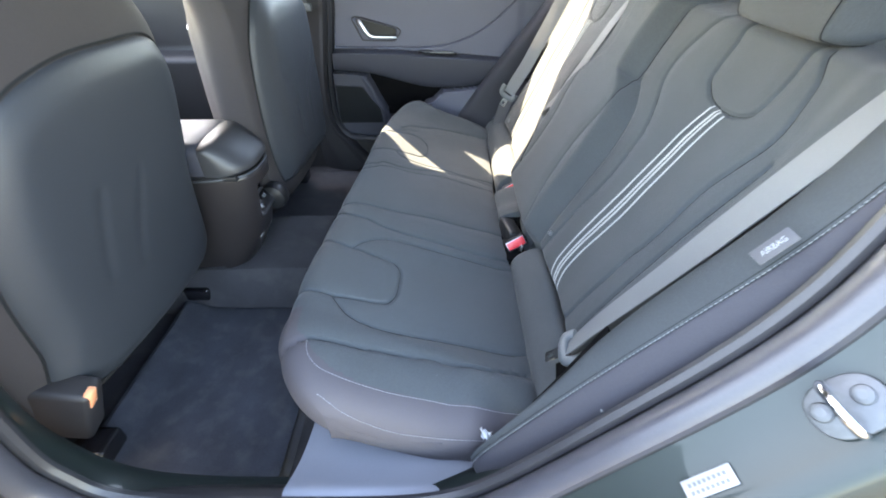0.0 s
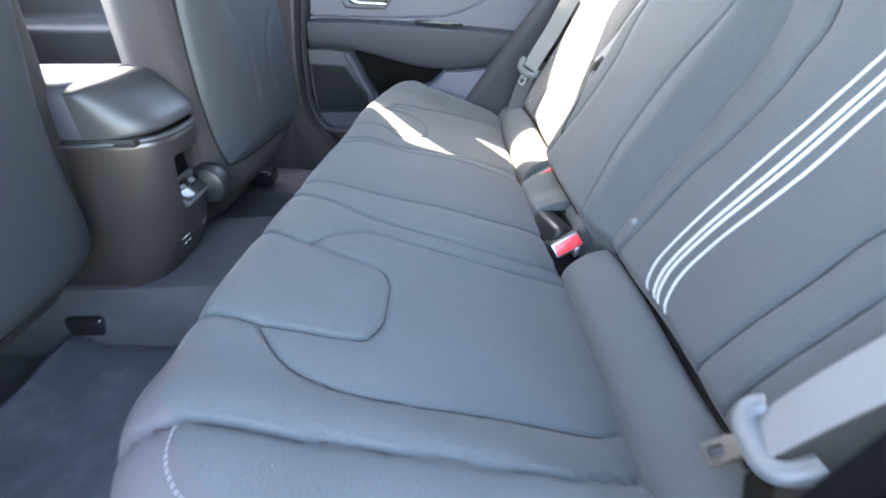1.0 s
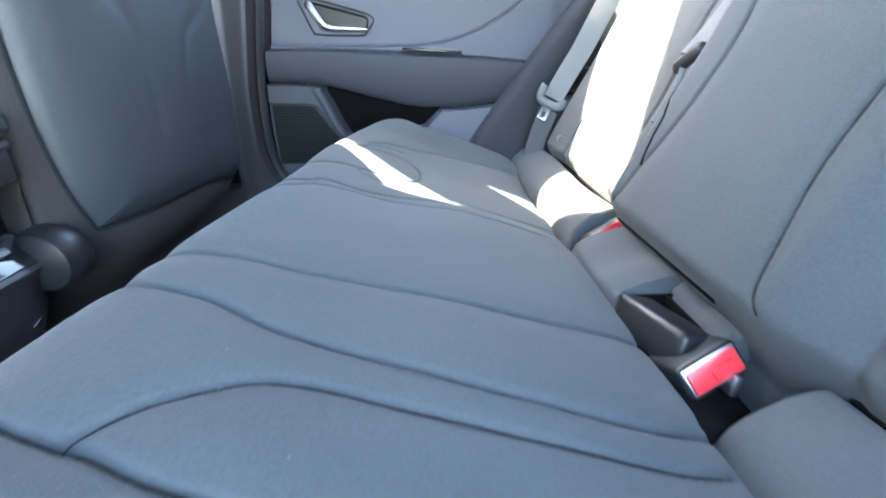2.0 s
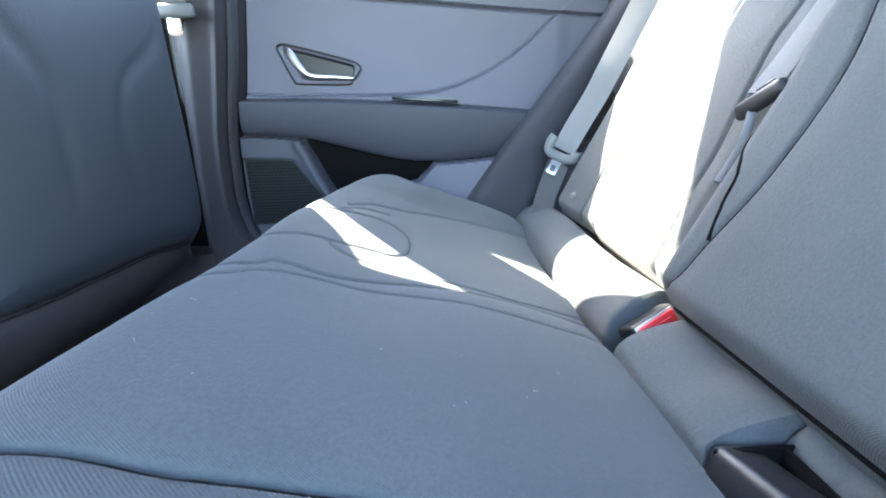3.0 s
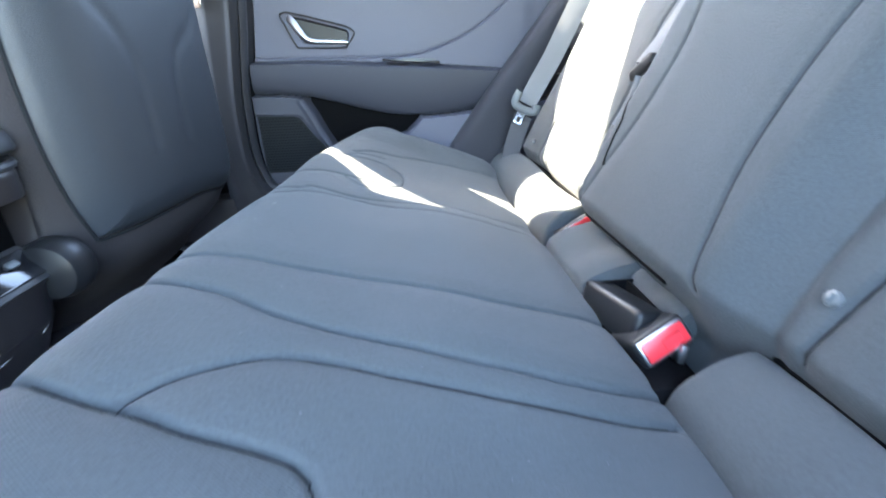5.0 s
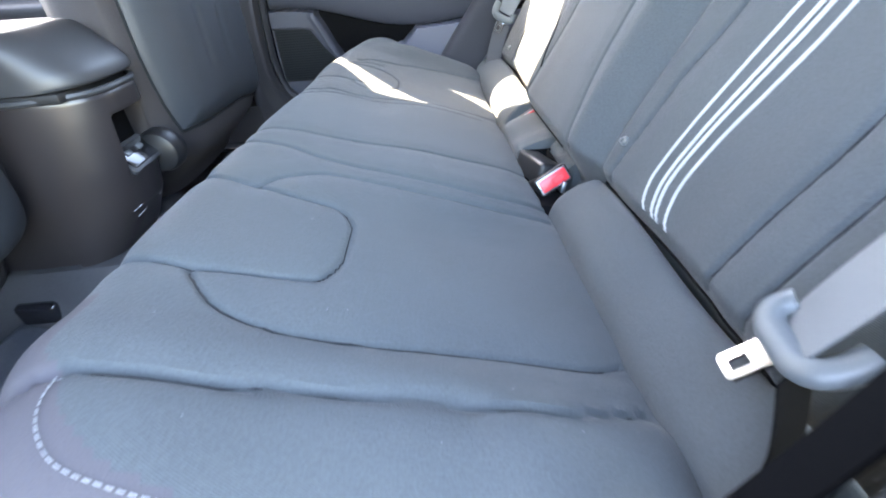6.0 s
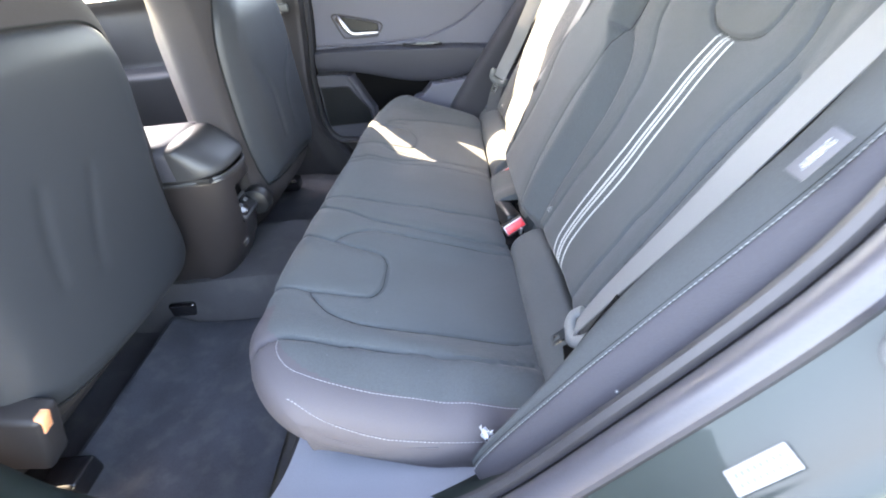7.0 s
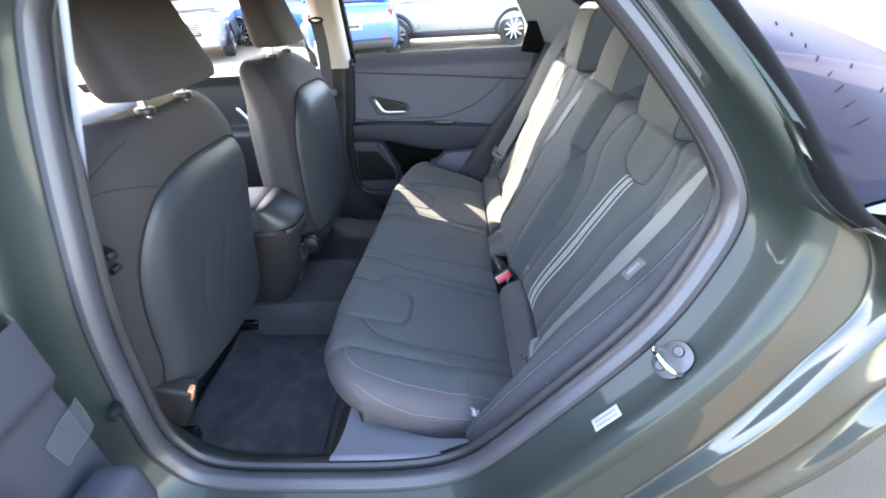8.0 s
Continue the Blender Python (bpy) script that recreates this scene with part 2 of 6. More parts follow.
def opening_ring(out, dy, dz=0.0):
    """The door opening's outline, moved outwards in its own plane and across the car."""
    ring, k = [], len(OPENING)
    for i, (x, z) in enumerate(OPENING):
        tx, tz = OPENING[(i + 1) % k] - OPENING[i - 1]
        n = math.hypot(tx, tz)
        lean = 1 - 0.55 * float(step(1.08, 1.34, z)) * float(step(0.0, 0.2, x)) if dy < -0.03 else 1.0
        ring.append((x + out * tz / n, side_y(z) + dy * lean, z - out * tx / n + dz))
    return ring


car_body = thing("car_body", "dark green-grey sedan body with its rear door opening", "car body", kind="structure")
frame_rings = [opening_ring(o, d) for o, d in ((0.06, 0.10), (0.012, 0.06), (0.004, 0.02), (0.006, -0.012), (0.012, -0.022), (0.024, -0.045), (0.030, -0.075), (0.032, -0.092), (0.040, -0.103), (0.060, -0.108))]
part("door_frame", Build().grid(frame_rings, loop_v=True), JAMBPAINT, car_body, "glossy dark green-grey painted door frame")
part("door_seal", Build().tube(opening_ring(0.0, 0.0), 0.016, 10, closed=True, up=(0, 1, 0), rz=0.020), SEALRUBBER, car_body, "dark grey rubber door seal")
part("frame_lip", Build().tube(opening_ring(0.010, -0.014), 0.005, 6, closed=True, up=(0, 1, 0)), BLACK, car_body, "thin black edge strip")
# black tube drawn as the shaded groove between the lips
part("seal_groove_shade", Build().tube(opening_ring(0.0135, -0.0035), 0.0042, 6, closed=True, up=(0, 1, 0)), MATTEBLACK, car_body, "black line for the shade in the groove between the seal's two lips")
part("outer_lip", Build().tube(opening_ring(0.020, -0.018), 0.0075, 8, closed=True, up=(0, 1, 0)), SEALRUBBER, car_body, "outer lip of the rubber seal")
part("inner_seal", Build().tube(opening_ring(-0.006, 0.030), 0.010, 8, closed=True, up=(0, 1, 0)), RUBBER, car_body, "thin rubber sealing lip")

# quarter panel behind the opening: a hollow side with a shoulder
lip = opening_ring(0.060, -0.108)
i0 = min(range(len(lip)), key=lambda i: (lip[i][0] - 0.0) ** 2 + (lip[i][2] - 0.50) ** 2)
i1 = min(range(len(lip)), key=lambda i: (lip[i][0] - 0.30) ** 2 + (lip[i][2] - 1.37) ** 2)
inner = [Vector(lip[i]) for i in range(i0, i1 + 1)]
outer = spline([(0.20, 0.19, 0.34), (0.36, 0.175, 0.50), (0.47, 0.165, 0.65), (0.545, 0.16, 0.78), (0.60, 0.165, 0.90), (0.68, 0.18, 0.99), (0.62, 0.215, 1.065), (0.470, 0.258, 1.122), (0.420, 0.320, 1.215), (0.328, 0.428, 1.362)], 12)
quarter = []
for i, a in enumerate(inner):
    s = i / (len(inner) - 1) * (len(outer) - 1)
    b = Vector(outer[int(s)]).lerp(Vector(outer[min(int(s) + 1, len(outer) - 1)]), s - int(s))
    arc = math.sin(math.pi * i / len(inner)) ** 2
    row = []
    for t in np.linspace(0, 1, 110):
        p = a.lerp(b, t)
        flank = 0.022 * float(step(0.375, 0.415, t)) + 0.0045 * math.exp(-((t - 0.43) / 0.014) ** 2) - 0.004 * math.exp(-((t - 0.36) / 0.02) ** 2)
        arch = 0.009 * math.exp(-((t - 0.86) / 0.045) ** 2) - 0.006 * math.exp(-((t - 0.76) / 0.05) ** 2) - 0.012 * float(step(0.90, 1.0, t))
        row.append(p - Vector((0, (flank + arch) * (0.4 + 0.6 * arc) - 0.016 * math.sin(math.pi * t) * arc, 0)))
    w = (b - a).normalized()
    row += [b + w * 0.010 + Vector((0, 0.006, 0)), b + w * 0.016 + Vector((0, 0.025, 0)), b + w * 0.012 + Vector((0, 0.06, 0))]
    quarter.append(row)
part("quarter_panel", Build().grid(quarter), PAINT, car_body, "glossy dark green-grey rear quarter panel")


def glass_row(t):
    """From the roof's rear edge down to the boot, t across the car."""
    w = math.sin(math.pi * t)
    y0, y1 = 0.412 + (2 * YC - 0.824) * t, 0.262 + (2 * YC - 0.524) * t
    x1 = 0.508 + 0.75 * w ** 0.7
    return [(0.362 + (x1 - 0.362) * q - 0.02 * w * (1 - q), y0 + (y1 - y0) * q ** 0.9, 1.345 + 0.06 * w + (-0.222 - 0.08 * w) * q + 0.03 * w * math.sin(math.pi * q)) for q in np.linspace(0, 1, 12)]


glass_rows = [glass_row(t) for t in np.linspace(0, 1, 25)]
deck = []
for row in glass_rows:
    x, y, z = row[-1]
    deck.append([(x + (1.75 - x) * q, YC + (y - YC) * (1 + 0.03 * math.sin(math.pi * q) - 0.10 * q), z - 0.006 + (0.985 - z) * q ** 0.8) for q in np.linspace(0, 1, 8)])
part("rear_deck", Build().grid(deck), PAINT, car_body, "glossy dark painted boot lid")
band = []
for x, y, z in spline([(0.310, 0.438, 1.380), (0.340, 0.404, 1.337), (0.378, 0.366, 1.283), (0.413, 0.326, 1.224), (0.438, 0.290, 1.172), (0.466, 0.260, 1.128), (0.486, 0.246, 1.110)], 6):
    band.append([(x + 0.040 * q + 0.002, y - 0.012 - 0.008 * math.sin(math.pi * q) + 0.006 * q, z + 0.004 * math.sin(math.pi * q)) for q in np.linspace(0, 1, 7)])
part("pillar_trim", Build().grid(band), MATTEBLACK, car_body, "black rubber strip along the rear pillar")
GLASS = bpy.data.materials.new("tinted_glass")
GLASS.use_nodes = True
gn = GLASS.node_tree
tint, dusty, gloss, veil, mixer, fres = (gn.nodes.new(k) for k in ("ShaderNodeBsdfTransparent", "ShaderNodeBsdfDiffuse", "ShaderNodeBsdfGlossy", "ShaderNodeMixShader", "ShaderNodeMixShader", "ShaderNodeFresnel"))
tint.inputs["Color"].default_value = (0.24, 0.23, 0.29, 1)
# lavender diffuse colour standing in for the sky's reflection in the glass
dusty.inputs["Color"].default_value = (0.017, 0.0165, 0.024, 1)
gloss.inputs["Color"].default_value, gloss.inputs["Roughness"].default_value = (0.11, 0.105, 0.14, 1), 0.22
fres.inputs["IOR"].default_value = 1.3
veil.inputs["Fac"].default_value = 0.6
gn.links.new(tint.outputs["BSDF"], veil.inputs[1])
gn.links.new(dusty.outputs["BSDF"], veil.inputs[2])
gn.links.new(fres.outputs["Fac"], mixer.inputs["Fac"])
gn.links.new(veil.outputs["Shader"], mixer.inputs[1])
gn.links.new(gloss.outputs["BSDF"], mixer.inputs[2])
gn.links.new(mixer.outputs["Shader"], gn.nodes["Material Output"].inputs["Surface"])
rear_glass = part("rear_window_glass", Build().grid(glass_rows), GLASS, car_body, "sloping tinted rear window")
rear_glass.visible_shadow = False
for across_t, down in ((0.115, 0.33), (0.10, 0.37), (0.084, 0.41), (0.067, 0.449), (0.052, 0.50), (0.040, 0.551), (0.033, 0.61), (0.027, 0.681), (0.10, 0.55), (0.085, 0.65), (0.070, 0.76)):
    lines = [[Vector(p) for p in glass_row(across_t + d)] for d in (-0.006, 0.0, 0.006)]
    k = down * 11
    part("glass_dash", Build().tube([row[int(k)].lerp(row[int(k) + 1], k % 1) + Vector((0, 0, 0.0008)) for row in lines], 0.0010, 5), MATTEBLACK, car_body, "short dark mark on the rear window")

PILLARGREY = mat("pillar_cloth", (0.13, 0.135, 0.135), 0.85, grain=500, vary=0.06, bump=0.15)

# roof, shelf, floor, tunnel
def roof_z(x, t):
    return 1.395 + 0.045 * math.sin(math.pi * t) - 0.05 * max(0, (x - 0.0)) - 0.06 * max(0, -0.4 - x)


part("roof_skin", Build().grid([[(x, 0.455 + 1.31 * t, roof_z(x, t) + 0.035) for t in np.linspace(0, 1, 15)] for x in np.linspace(-1.30, 0.36, 11)]), PAINT, car_body, "dark painted roof")
ceiling = part("ceiling", Build().grid([[(x, 0.45 + 1.32 * t, roof_z(x, t)) for t in np.linspace(0, 1, 15)] for x in np.linspace(-1.30, 0.35, 11)], flip=True), ROOFLINER, None, "pale grey cloth headliner under the roof", kind="structure", category="ceiling")
part("parcel_shelf", Build().box(0.50, 1.45, 0.03, pose(0.80, YC, 1.085), 0.01), CARPET, car_body, "dark cloth shelf behind the seat")
floor = part("floor", Build().grid([[(x, y, 0.325 + 0.012 * math.sin(7 * x) * math.sin(5 * y)) for y in np.linspace(0.30, 1.95, 24)] for x in np.linspace(-1.9, 0.5, 30)]), CARPET, None, "dark grey carpet of the car's floor", kind="structure", category="floor")


def tunnel_z(y):
    return 0.30 + 0.145 * float(step(0.20, 0.13, abs(y - YC)))


part("tunnel", Build().grid([[(x, y, tunnel_z(y) + 0.004 * math.sin(11 * x)) for y in np.linspace(YC - 0.24, YC + 0.24, 33)] for x in np.linspace(-1.9, 0.2, 20)]), CARPET, floor, "carpeted hump along the middle of the floor")
part("heel_board", Build().grid([[(-0.175 + 0.05 * s - 0.03 * (1 - s) ** 3, y, 0.315 + 0.21 * s) for y in np.linspace(0.60, 1.85, 20)] for s in np.linspace(0, 1, 8)]), CARPET, floor, "carpeted upright under the rear seat")
part("sill_trim", Build().grid([[(x, y, z) for y, z in spline([(0.315, 0.50), (0.335, 0.512), (0.36, 0.505), (0.385, 0.45), (0.40, 0.335)], 4)] for x in np.linspace(-0.60, 0.02, 16)]), PLASTIC, car_body, "dark plastic sill cover")
part("seat_side_cover", Build().grid([[(x, y, z) for y, z in spline([(0.330, 0.513), (0.352, 0.514), (0.380, 0.496), (0.42, 0.474), (0.47, 0.458), (0.54, 0.446), (0.60, 0.436)], 4)] for x in np.linspace(-0.252, 0.10, 12)]), GREYTRIM, car_body, "pale grey plastic cover under the seat's side")
part("cover_edge", Build().grid([[(-0.252 - 0.062 * t, y + 0.01 * t, z + (0.335 - z) * t) for t in (0, 0.1, 0.5, 1)] for y, z in spline([(0.352, 0.514), (0.380, 0.496), (0.42, 0.474), (0.47, 0.458), (0.54, 0.446), (0.60, 0.436)], 4)]), CARPET, car_body, "dark carpet edge below the cover")

# far side: pillar, window openings and the body round them
def far_y(z):
    return 1.90 - 0.62 * max(0.0, z - 1.08)


def far_wall(name, outline, y0, thick, material, label, parent=car_body):
    """A plate of the far side, given by its x, z outline, leaning in above the belt line."""
    b = Build()
    n = len(outline)
    b.add([(x, far_y(z) + y0, z) for x, z in outline] + [(x, far_y(z) + y0 + thick, z) for x, z in outline],
          [tuple(range(n)), tuple(reversed(range(n, 2 * n)))] + [(i, (i + 1) % n, n + (i + 1) % n, n + i) for i in range(n)])
    return part(name, b, material, parent, label, smooth=False)


pillar = []
for z in np.linspace(0.33, 1.40, 40):
    x1 = float(np.interp(z, [0.33, 0.46, 0.50, 0.53, 0.58, 0.66, 0.73, 0.81, 0.91, 1.01, 1.06, 1.40], [-0.30, -0.405, -0.445, -0.463, -0.474, -0.474, -0.469, -0.456, -0.438, -0.422, -0.412, -0.385]))
    x0 = float(np.interp(z, [0.33, 1.06, 1.15, 1.21, 1.31, 1.40], [-0.575, -0.556, -0.548, -0.520, -0.512, -0.505]))
    y = far_y(z) - 0.097
    row = []
    for a in np.linspace(0, 1, 25):
        row.append((x0 + (x1 - x0) * a, y + 0.055 * max(0.0, 0.45 - a) ** 1.5 / 0.45 ** 1.5 - 0.007 * math.exp(-((a - 0.90) / 0.06) ** 2) + 0.016 * float(step(0.94, 1.0, a)), z))
    back = 0.0 if z > 1.08 else 1.0
    pillar.append(row + [(x1 + 0.004, y + 0.045, z), (x1 + 0.004 + 0.006 * back, y + 0.05 + 0.06 * back, z), (x1 + 0.004 + 0.05 * back, y + 0.055 + 0.09 * back, z)])
k = next(i for i, r in enumerate(pillar) if r[0][2] > 1.055)
part("middle_pillar_lower", Build().grid(pillar[:k + 2]), PILLARPLASTIC, car_body, "dark plastic lower trim of the middle pillar")
part("middle_pillar_upper", Build().grid([[(x, y - 0.004, z) for x, y, z in r] for r in pillar[k:]]), PALETRIM, car_body, "pale beige upper trim of the middle pillar")
far_wall("far_sill", [(-1.9, 0.20), (0.9, 0.20), (0.9, 0.46), (-1.9, 0.46)], -0.06, 0.10, PLASTIC, "dark sill of the far side")
far_wall("rear_door_core", [(-0.50, 0.42), (0.44, 0.42), (0.44, 1.078), (-0.47, 1.078)], 0.018, 0.03, BLACK, "dark core of the far rear door")
far_wall("front_door_core", [(-1.75, 0.42), (-0.52, 0.42), (-0.49, 1.04), (-1.75, 1.00)], 0.012, 0.04, BLACK, "dark core of the far front door")
far_wall("far_outer_skin", [(-1.95, 0.30), (1.3, 0.30), (1.3, 1.0), (0.42, 1.06), (-0.45, 1.06), (-1.95, 0.98)], 0.055, 0.02, PAINT, "painted outer skin of the far side")
far_wall("roof_rail", [(-1.05, 1.384), (0.10, 1.388), (0.32, 1.33), (0.40, 1.40), (-1.05, 1.42)], -0.02, 0.05, PALETRIM, "pale trim along the roof's far edge")
far_wall("rear_pillar_far", [(0.36, 1.10), (0.90, 1.08), (0.60, 1.25), (0.36, 1.41), (0.20, 1.41), (0.285, 1.31), (0.35, 1.20)], -0.03, 0.06, PILLARGREY, "pale grey cloth-covered rear pillar")
far_wall("rear_window_frame", [(-0.440, 1.075), (-0.390, 1.08), (-0.386, 1.20), (-0.376, 1.375), (-0.42, 1.375), (-0.43, 1.20)], -0.03, 0.04, MATTEBLACK, "black frame of the far rear window")
far_wall("window_corner", [(0.335, 1.095), (0.46, 1.075), (0.385, 1.215), (0.352, 1.215)], -0.045, 0.012, MATTEBLACK, "black corner piece of the rear window")
far_wall("far_quarter_trim", [(0.30, 0.45), (0.95, 0.45), (0.95, 1.09), (0.40, 1.09)], -0.03, 0.05, PLASTIC, "dark trim beside the rear seat")

part("far_door_seal", Build().tube(spline([(-0.404, 1.83, 1.10), (-0.419, 1.842, 1.02), (-0.434, 1.842, 0.91), (-0.450, 1.842, 0.82), (-0.463, 1.842, 0.73), (-0.467, 1.842, 0.66), (-0.468, 1.842, 0.59), (-0.456, 1.842, 0.53), (-0.432, 1.84, 0.49), (-0.36, 1.83, 0.47), (0.0, 1.82, 0.466)], 8), 0.0095, 8, up=(0, 1, 0), rz=0.022), RUBBER, car_body, "black rubber seal of the far door")
part("near_pillar_trim", Build().grid([[(-0.560 + 0.38 * (z - 1.058) - 0.034 * t, 0.418 + 0.03 * t ** 2, z) for t in np.linspace(0, 1, 6)] for z in np.linspace(1.045, 1.41, 12)]), GREYTRIM, car_body, "pale upper trim of the near middle pillar")
part("near_pillar_lower", Build().grid([[(-0.552 - 0.06 * (1.0 - z) - 0.06 * t, side_y(z) + 0.045 + 0.05 * t, z) for t in np.linspace(0, 1, 5)] for z in np.linspace(0.50, 1.02, 12)]), PLASTIC, car_body, "dark lower trim of the near middle pillar")

# what closes the car ahead and behind
part("bulkhead", Build().grid([[(-1.75 - 0.1 * math.sin(3 * z), y, z) for y in np.linspace(0.25, 1.95, 8)] for z in np.linspace(0.3, 0.95, 6)]), CARPET, car_body, "dark bulkhead ahead of the front seats")
part("boot_wall", Build().grid([[(0.66 + 0.2 * (z - 0.5), y, z) for y in np.linspace(0.30, 1.92, 8)] for z in np.linspace(0.3, 1.09, 6)]), CARPET, car_body, "dark panel behind the rear seat")
part("front_side", Build().grid([[(x, 0.29 + 0.02 * math.sin(z * 6), z) for z in np.linspace(0.3, 1.0, 8)] for x in np.linspace(-1.9, -0.62, 8)]), PLASTIC, car_body, "inner side of the closed front door")
part("under_body", Build().box(2.9, 1.30, 0.06, pose(-0.75, YC + 0.08, 0.27), 0.02), BLACK, car_body, "dark underside of the car")

# ground
ground = part("ground", Build().grid([[(x, y, 0.0) for y in (-300, -40, -6, -2, 2, 6, 40, 300)] for x in (-300, -40, -6, -2, 2, 6, 40, 300)]), ASPHALT, None, "sunlit dusty asphalt of a car park", kind="structure", category="ground")

# ---- rear bench: cushion, backrest, side wings, headrests ----
rear_bench = thing("rear_bench_seat", "dark grey cloth rear bench with white piping stripes and pale stitching", "car seat", at=(0, YC, 0.33))


def under(ob, base):
    ob.matrix_parent_inverse = Matrix.Translation(base.location).inverted()
    return ob


# seams of the cushion, x and y, for the near place; the far one is laid out alike a little further in
NEAR_SEAMS = [
    ([(-0.3, 0.966), (-0.246, 0.966), (-0.21, 0.969), (-0.19, 0.971), (-0.152, 0.969), (-0.108, 0.972), (-0.063, 0.97), (-0.018, 0.963), (0.03, 0.963), (0.079, 0.969), (0.115, 0.977), (0.15, 0.993)], 0.004, 0.004),
    ([(-0.3, 0.93), (-0.258, 0.925), (-0.228, 0.917), (-0.205, 0.914), (-0.182, 0.91), (-0.147, 0.895), (-0.113, 0.888), (-0.058, 0.878), (-0.018, 0.871), (0.023, 0.869), (0.066, 0.868), (0.111, 0.872), (0.155, 0.888)], 0.0055, 0.005),
    ([(-0.188, 0.798), (-0.179, 0.812), (-0.165, 0.827), (-0.138, 0.846), (-0.116, 0.851), (-0.093, 0.851), (-0.056, 0.847), (0.023, 0.843), (0.108, 0.844), (0.155, 0.858)], 0.004, 0.005),
    ([(-0.3, 0.818), (-0.247, 0.812), (-0.228, 0.805), (-0.208, 0.799), (-0.18, 0.794), (-0.152, 0.785), (-0.118, 0.78), (-0.1, 0.775), (-0.089, 0.761), (-0.085, 0.74), (-0.085, 0.706), (-0.088, 0.679), (-0.097, 0.658), (-0.106, 0.65), (-0.128, 0.645), (-0.152, 0.643), (-0.176, 0.643), (-0.203, 0.646), (-0.23, 0.649), (-0.25, 0.651), (-0.3, 0.65)], 0.005, 0.005),
    ([(-0.192, 0.639), (-0.182, 0.623), (-0.166, 0.601), (-0.15, 0.59), (-0.132, 0.584), (-0.11, 0.581), (-0.07, 0.583), (-0.044, 0.586), (-0.015, 0.59), (0.03, 0.592), (0.123, 0.592), (0.16, 0.605)], 0.004, 0.005),
    ([(-0.3, 0.49), (-0.239, 0.515), (-0.225, 0.52), (-0.212, 0.523), (-0.19, 0.523), (-0.152, 0.523), (-0.112, 0.527), (-0.071, 0.529), (-0.03, 0.532), (0.013, 0.53), (0.041, 0.528), (0.068, 0.528), (0.1, 0.533), (0.152, 0.545)], 0.0065, 0.006),
]
FAR_SEAMS = [
    ([(-0.3, 1.16), (-0.225, 1.172), (-0.208, 1.188), (-0.186, 1.199), (-0.15, 1.203), (-0.11, 1.202), (-0.069, 1.200), (-0.03, 1.196), (0.034, 1.194), (0.09, 1.198), (0.13, 1.215), (0.155, 1.225)], 0.004, 0.004),
    ([(-0.3, 1.195), (-0.219, 1.203), (-0.201, 1.222), (-0.183, 1.224), (-0.15, 1.218), (-0.124, 1.221), (-0.081, 1.23), (0, 1.245), (0.1, 1.26), (0.155, 1.275)], 0.005, 0.005),
    ([(-0.165, 1.315), (-0.157, 1.303), (-0.138, 1.288), (-0.12, 1.281), (-0.09, 1.277), (-0.055, 1.272), (-0.009, 1.274), (0.05, 1.266), (0.089, 1.276), (0.126, 1.287), (0.155, 1.3)], 0.0045, 0.005),
    ([(-0.3, 1.29), (-0.225, 1.306), (-0.2, 1.318), (-0.173, 1.322), (-0.146, 1.322), (-0.11, 1.328), (-0.09, 1.329), (-0.075, 1.343), (-0.066, 1.375), (-0.065, 1.42), (-0.073, 1.455), (-0.1, 1.48), (-0.133, 1.482), (-0.16, 1.472), (-0.187, 1.46), (-0.21, 1.452), (-0.3, 1.44)], 0.005, 0.005),
    ([(-0.193, 1.468), (-0.176, 1.494), (-0.15, 1.511), (-0.12, 1.52)], 0.004, 0.005),
    ([(-0.19, 1.5), (-0.166, 1.53), (-0.156, 1.54), (-0.1, 1.568), (-0.047, 1.597), (0.01, 1.61), (0.07, 1.62), (0.13, 1.635), (0.155, 1.645)], 0.0055, 0.006),
]
SEAMS = [(spline(p, 6), d * 1.1, w * 0.55) for p, d, w in NEAR_SEAMS] + [(spline(p, 6), d * 0.7, w * 0.5) for p, d, w in FAR_SEAMS]

section = np.array(spline([(0.30, 0.470), (0.22, 0.497), (0.17, 0.521), (0.13, 0.543), (0.05, 0.577), (-0.05, 0.610), (-0.13, 0.638), (-0.19, 0.656), (-0.230, 0.664), (-0.256, 0.656), (-0.270, 0.630), (-0.266, 0.594), (-0.244, 0.560), (-0.200, 0.532), (-0.13, 0.505), (-0.02, 0.49)], 34))
crest = int(np.argmax(section[:, 1])) + 14
run = np.gradient(section, axis=0)
run /= np.linalg.norm(run, axis=1)[:, None]
facing = np.stack([run[:, 1], -run[:, 0]], 1)          # outwards
ends = spline([(0.13, -0.215), (0.060, -0.188), (0.024, -0.146), (0.006, -0.100), (0.0, -0.059), (0.006, -0.034), (0.022, -0.016), (0.048, -0.004), (0.09, 0.003), (0.135, 0.003), (0.18, 0.0)], 8)
Y0, Y1 = 0.405, 1.80
across = [(Y0 + a, d) for a, d in ends] + [(y, 0.0) for y in np.linspace(Y0 + 0.182, Y1 - 0.182, 560)] + [(Y1 - a, d) for a, d in reversed(ends)]
ys, drop = np.array([a[0] for a in across]), np.array([a[1] for a in across])
past = np.maximum(0.0, -0.062 - drop)[None, :]         # below its widest line the side goes straight down
X = section[:, 0][:, None] + facing[:, 0][:, None] * (drop[None, :] + past)
Z = section[:, 1][:, None] + facing[:, 1][:, None] * (drop[None, :] + past) - past * np.maximum(0.0, facing[:, 1])[:, None]
Yg = np.broadcast_to(ys[None, :], X.shape).copy()
flat_x = section[:, 0][:, None] + 0 * X
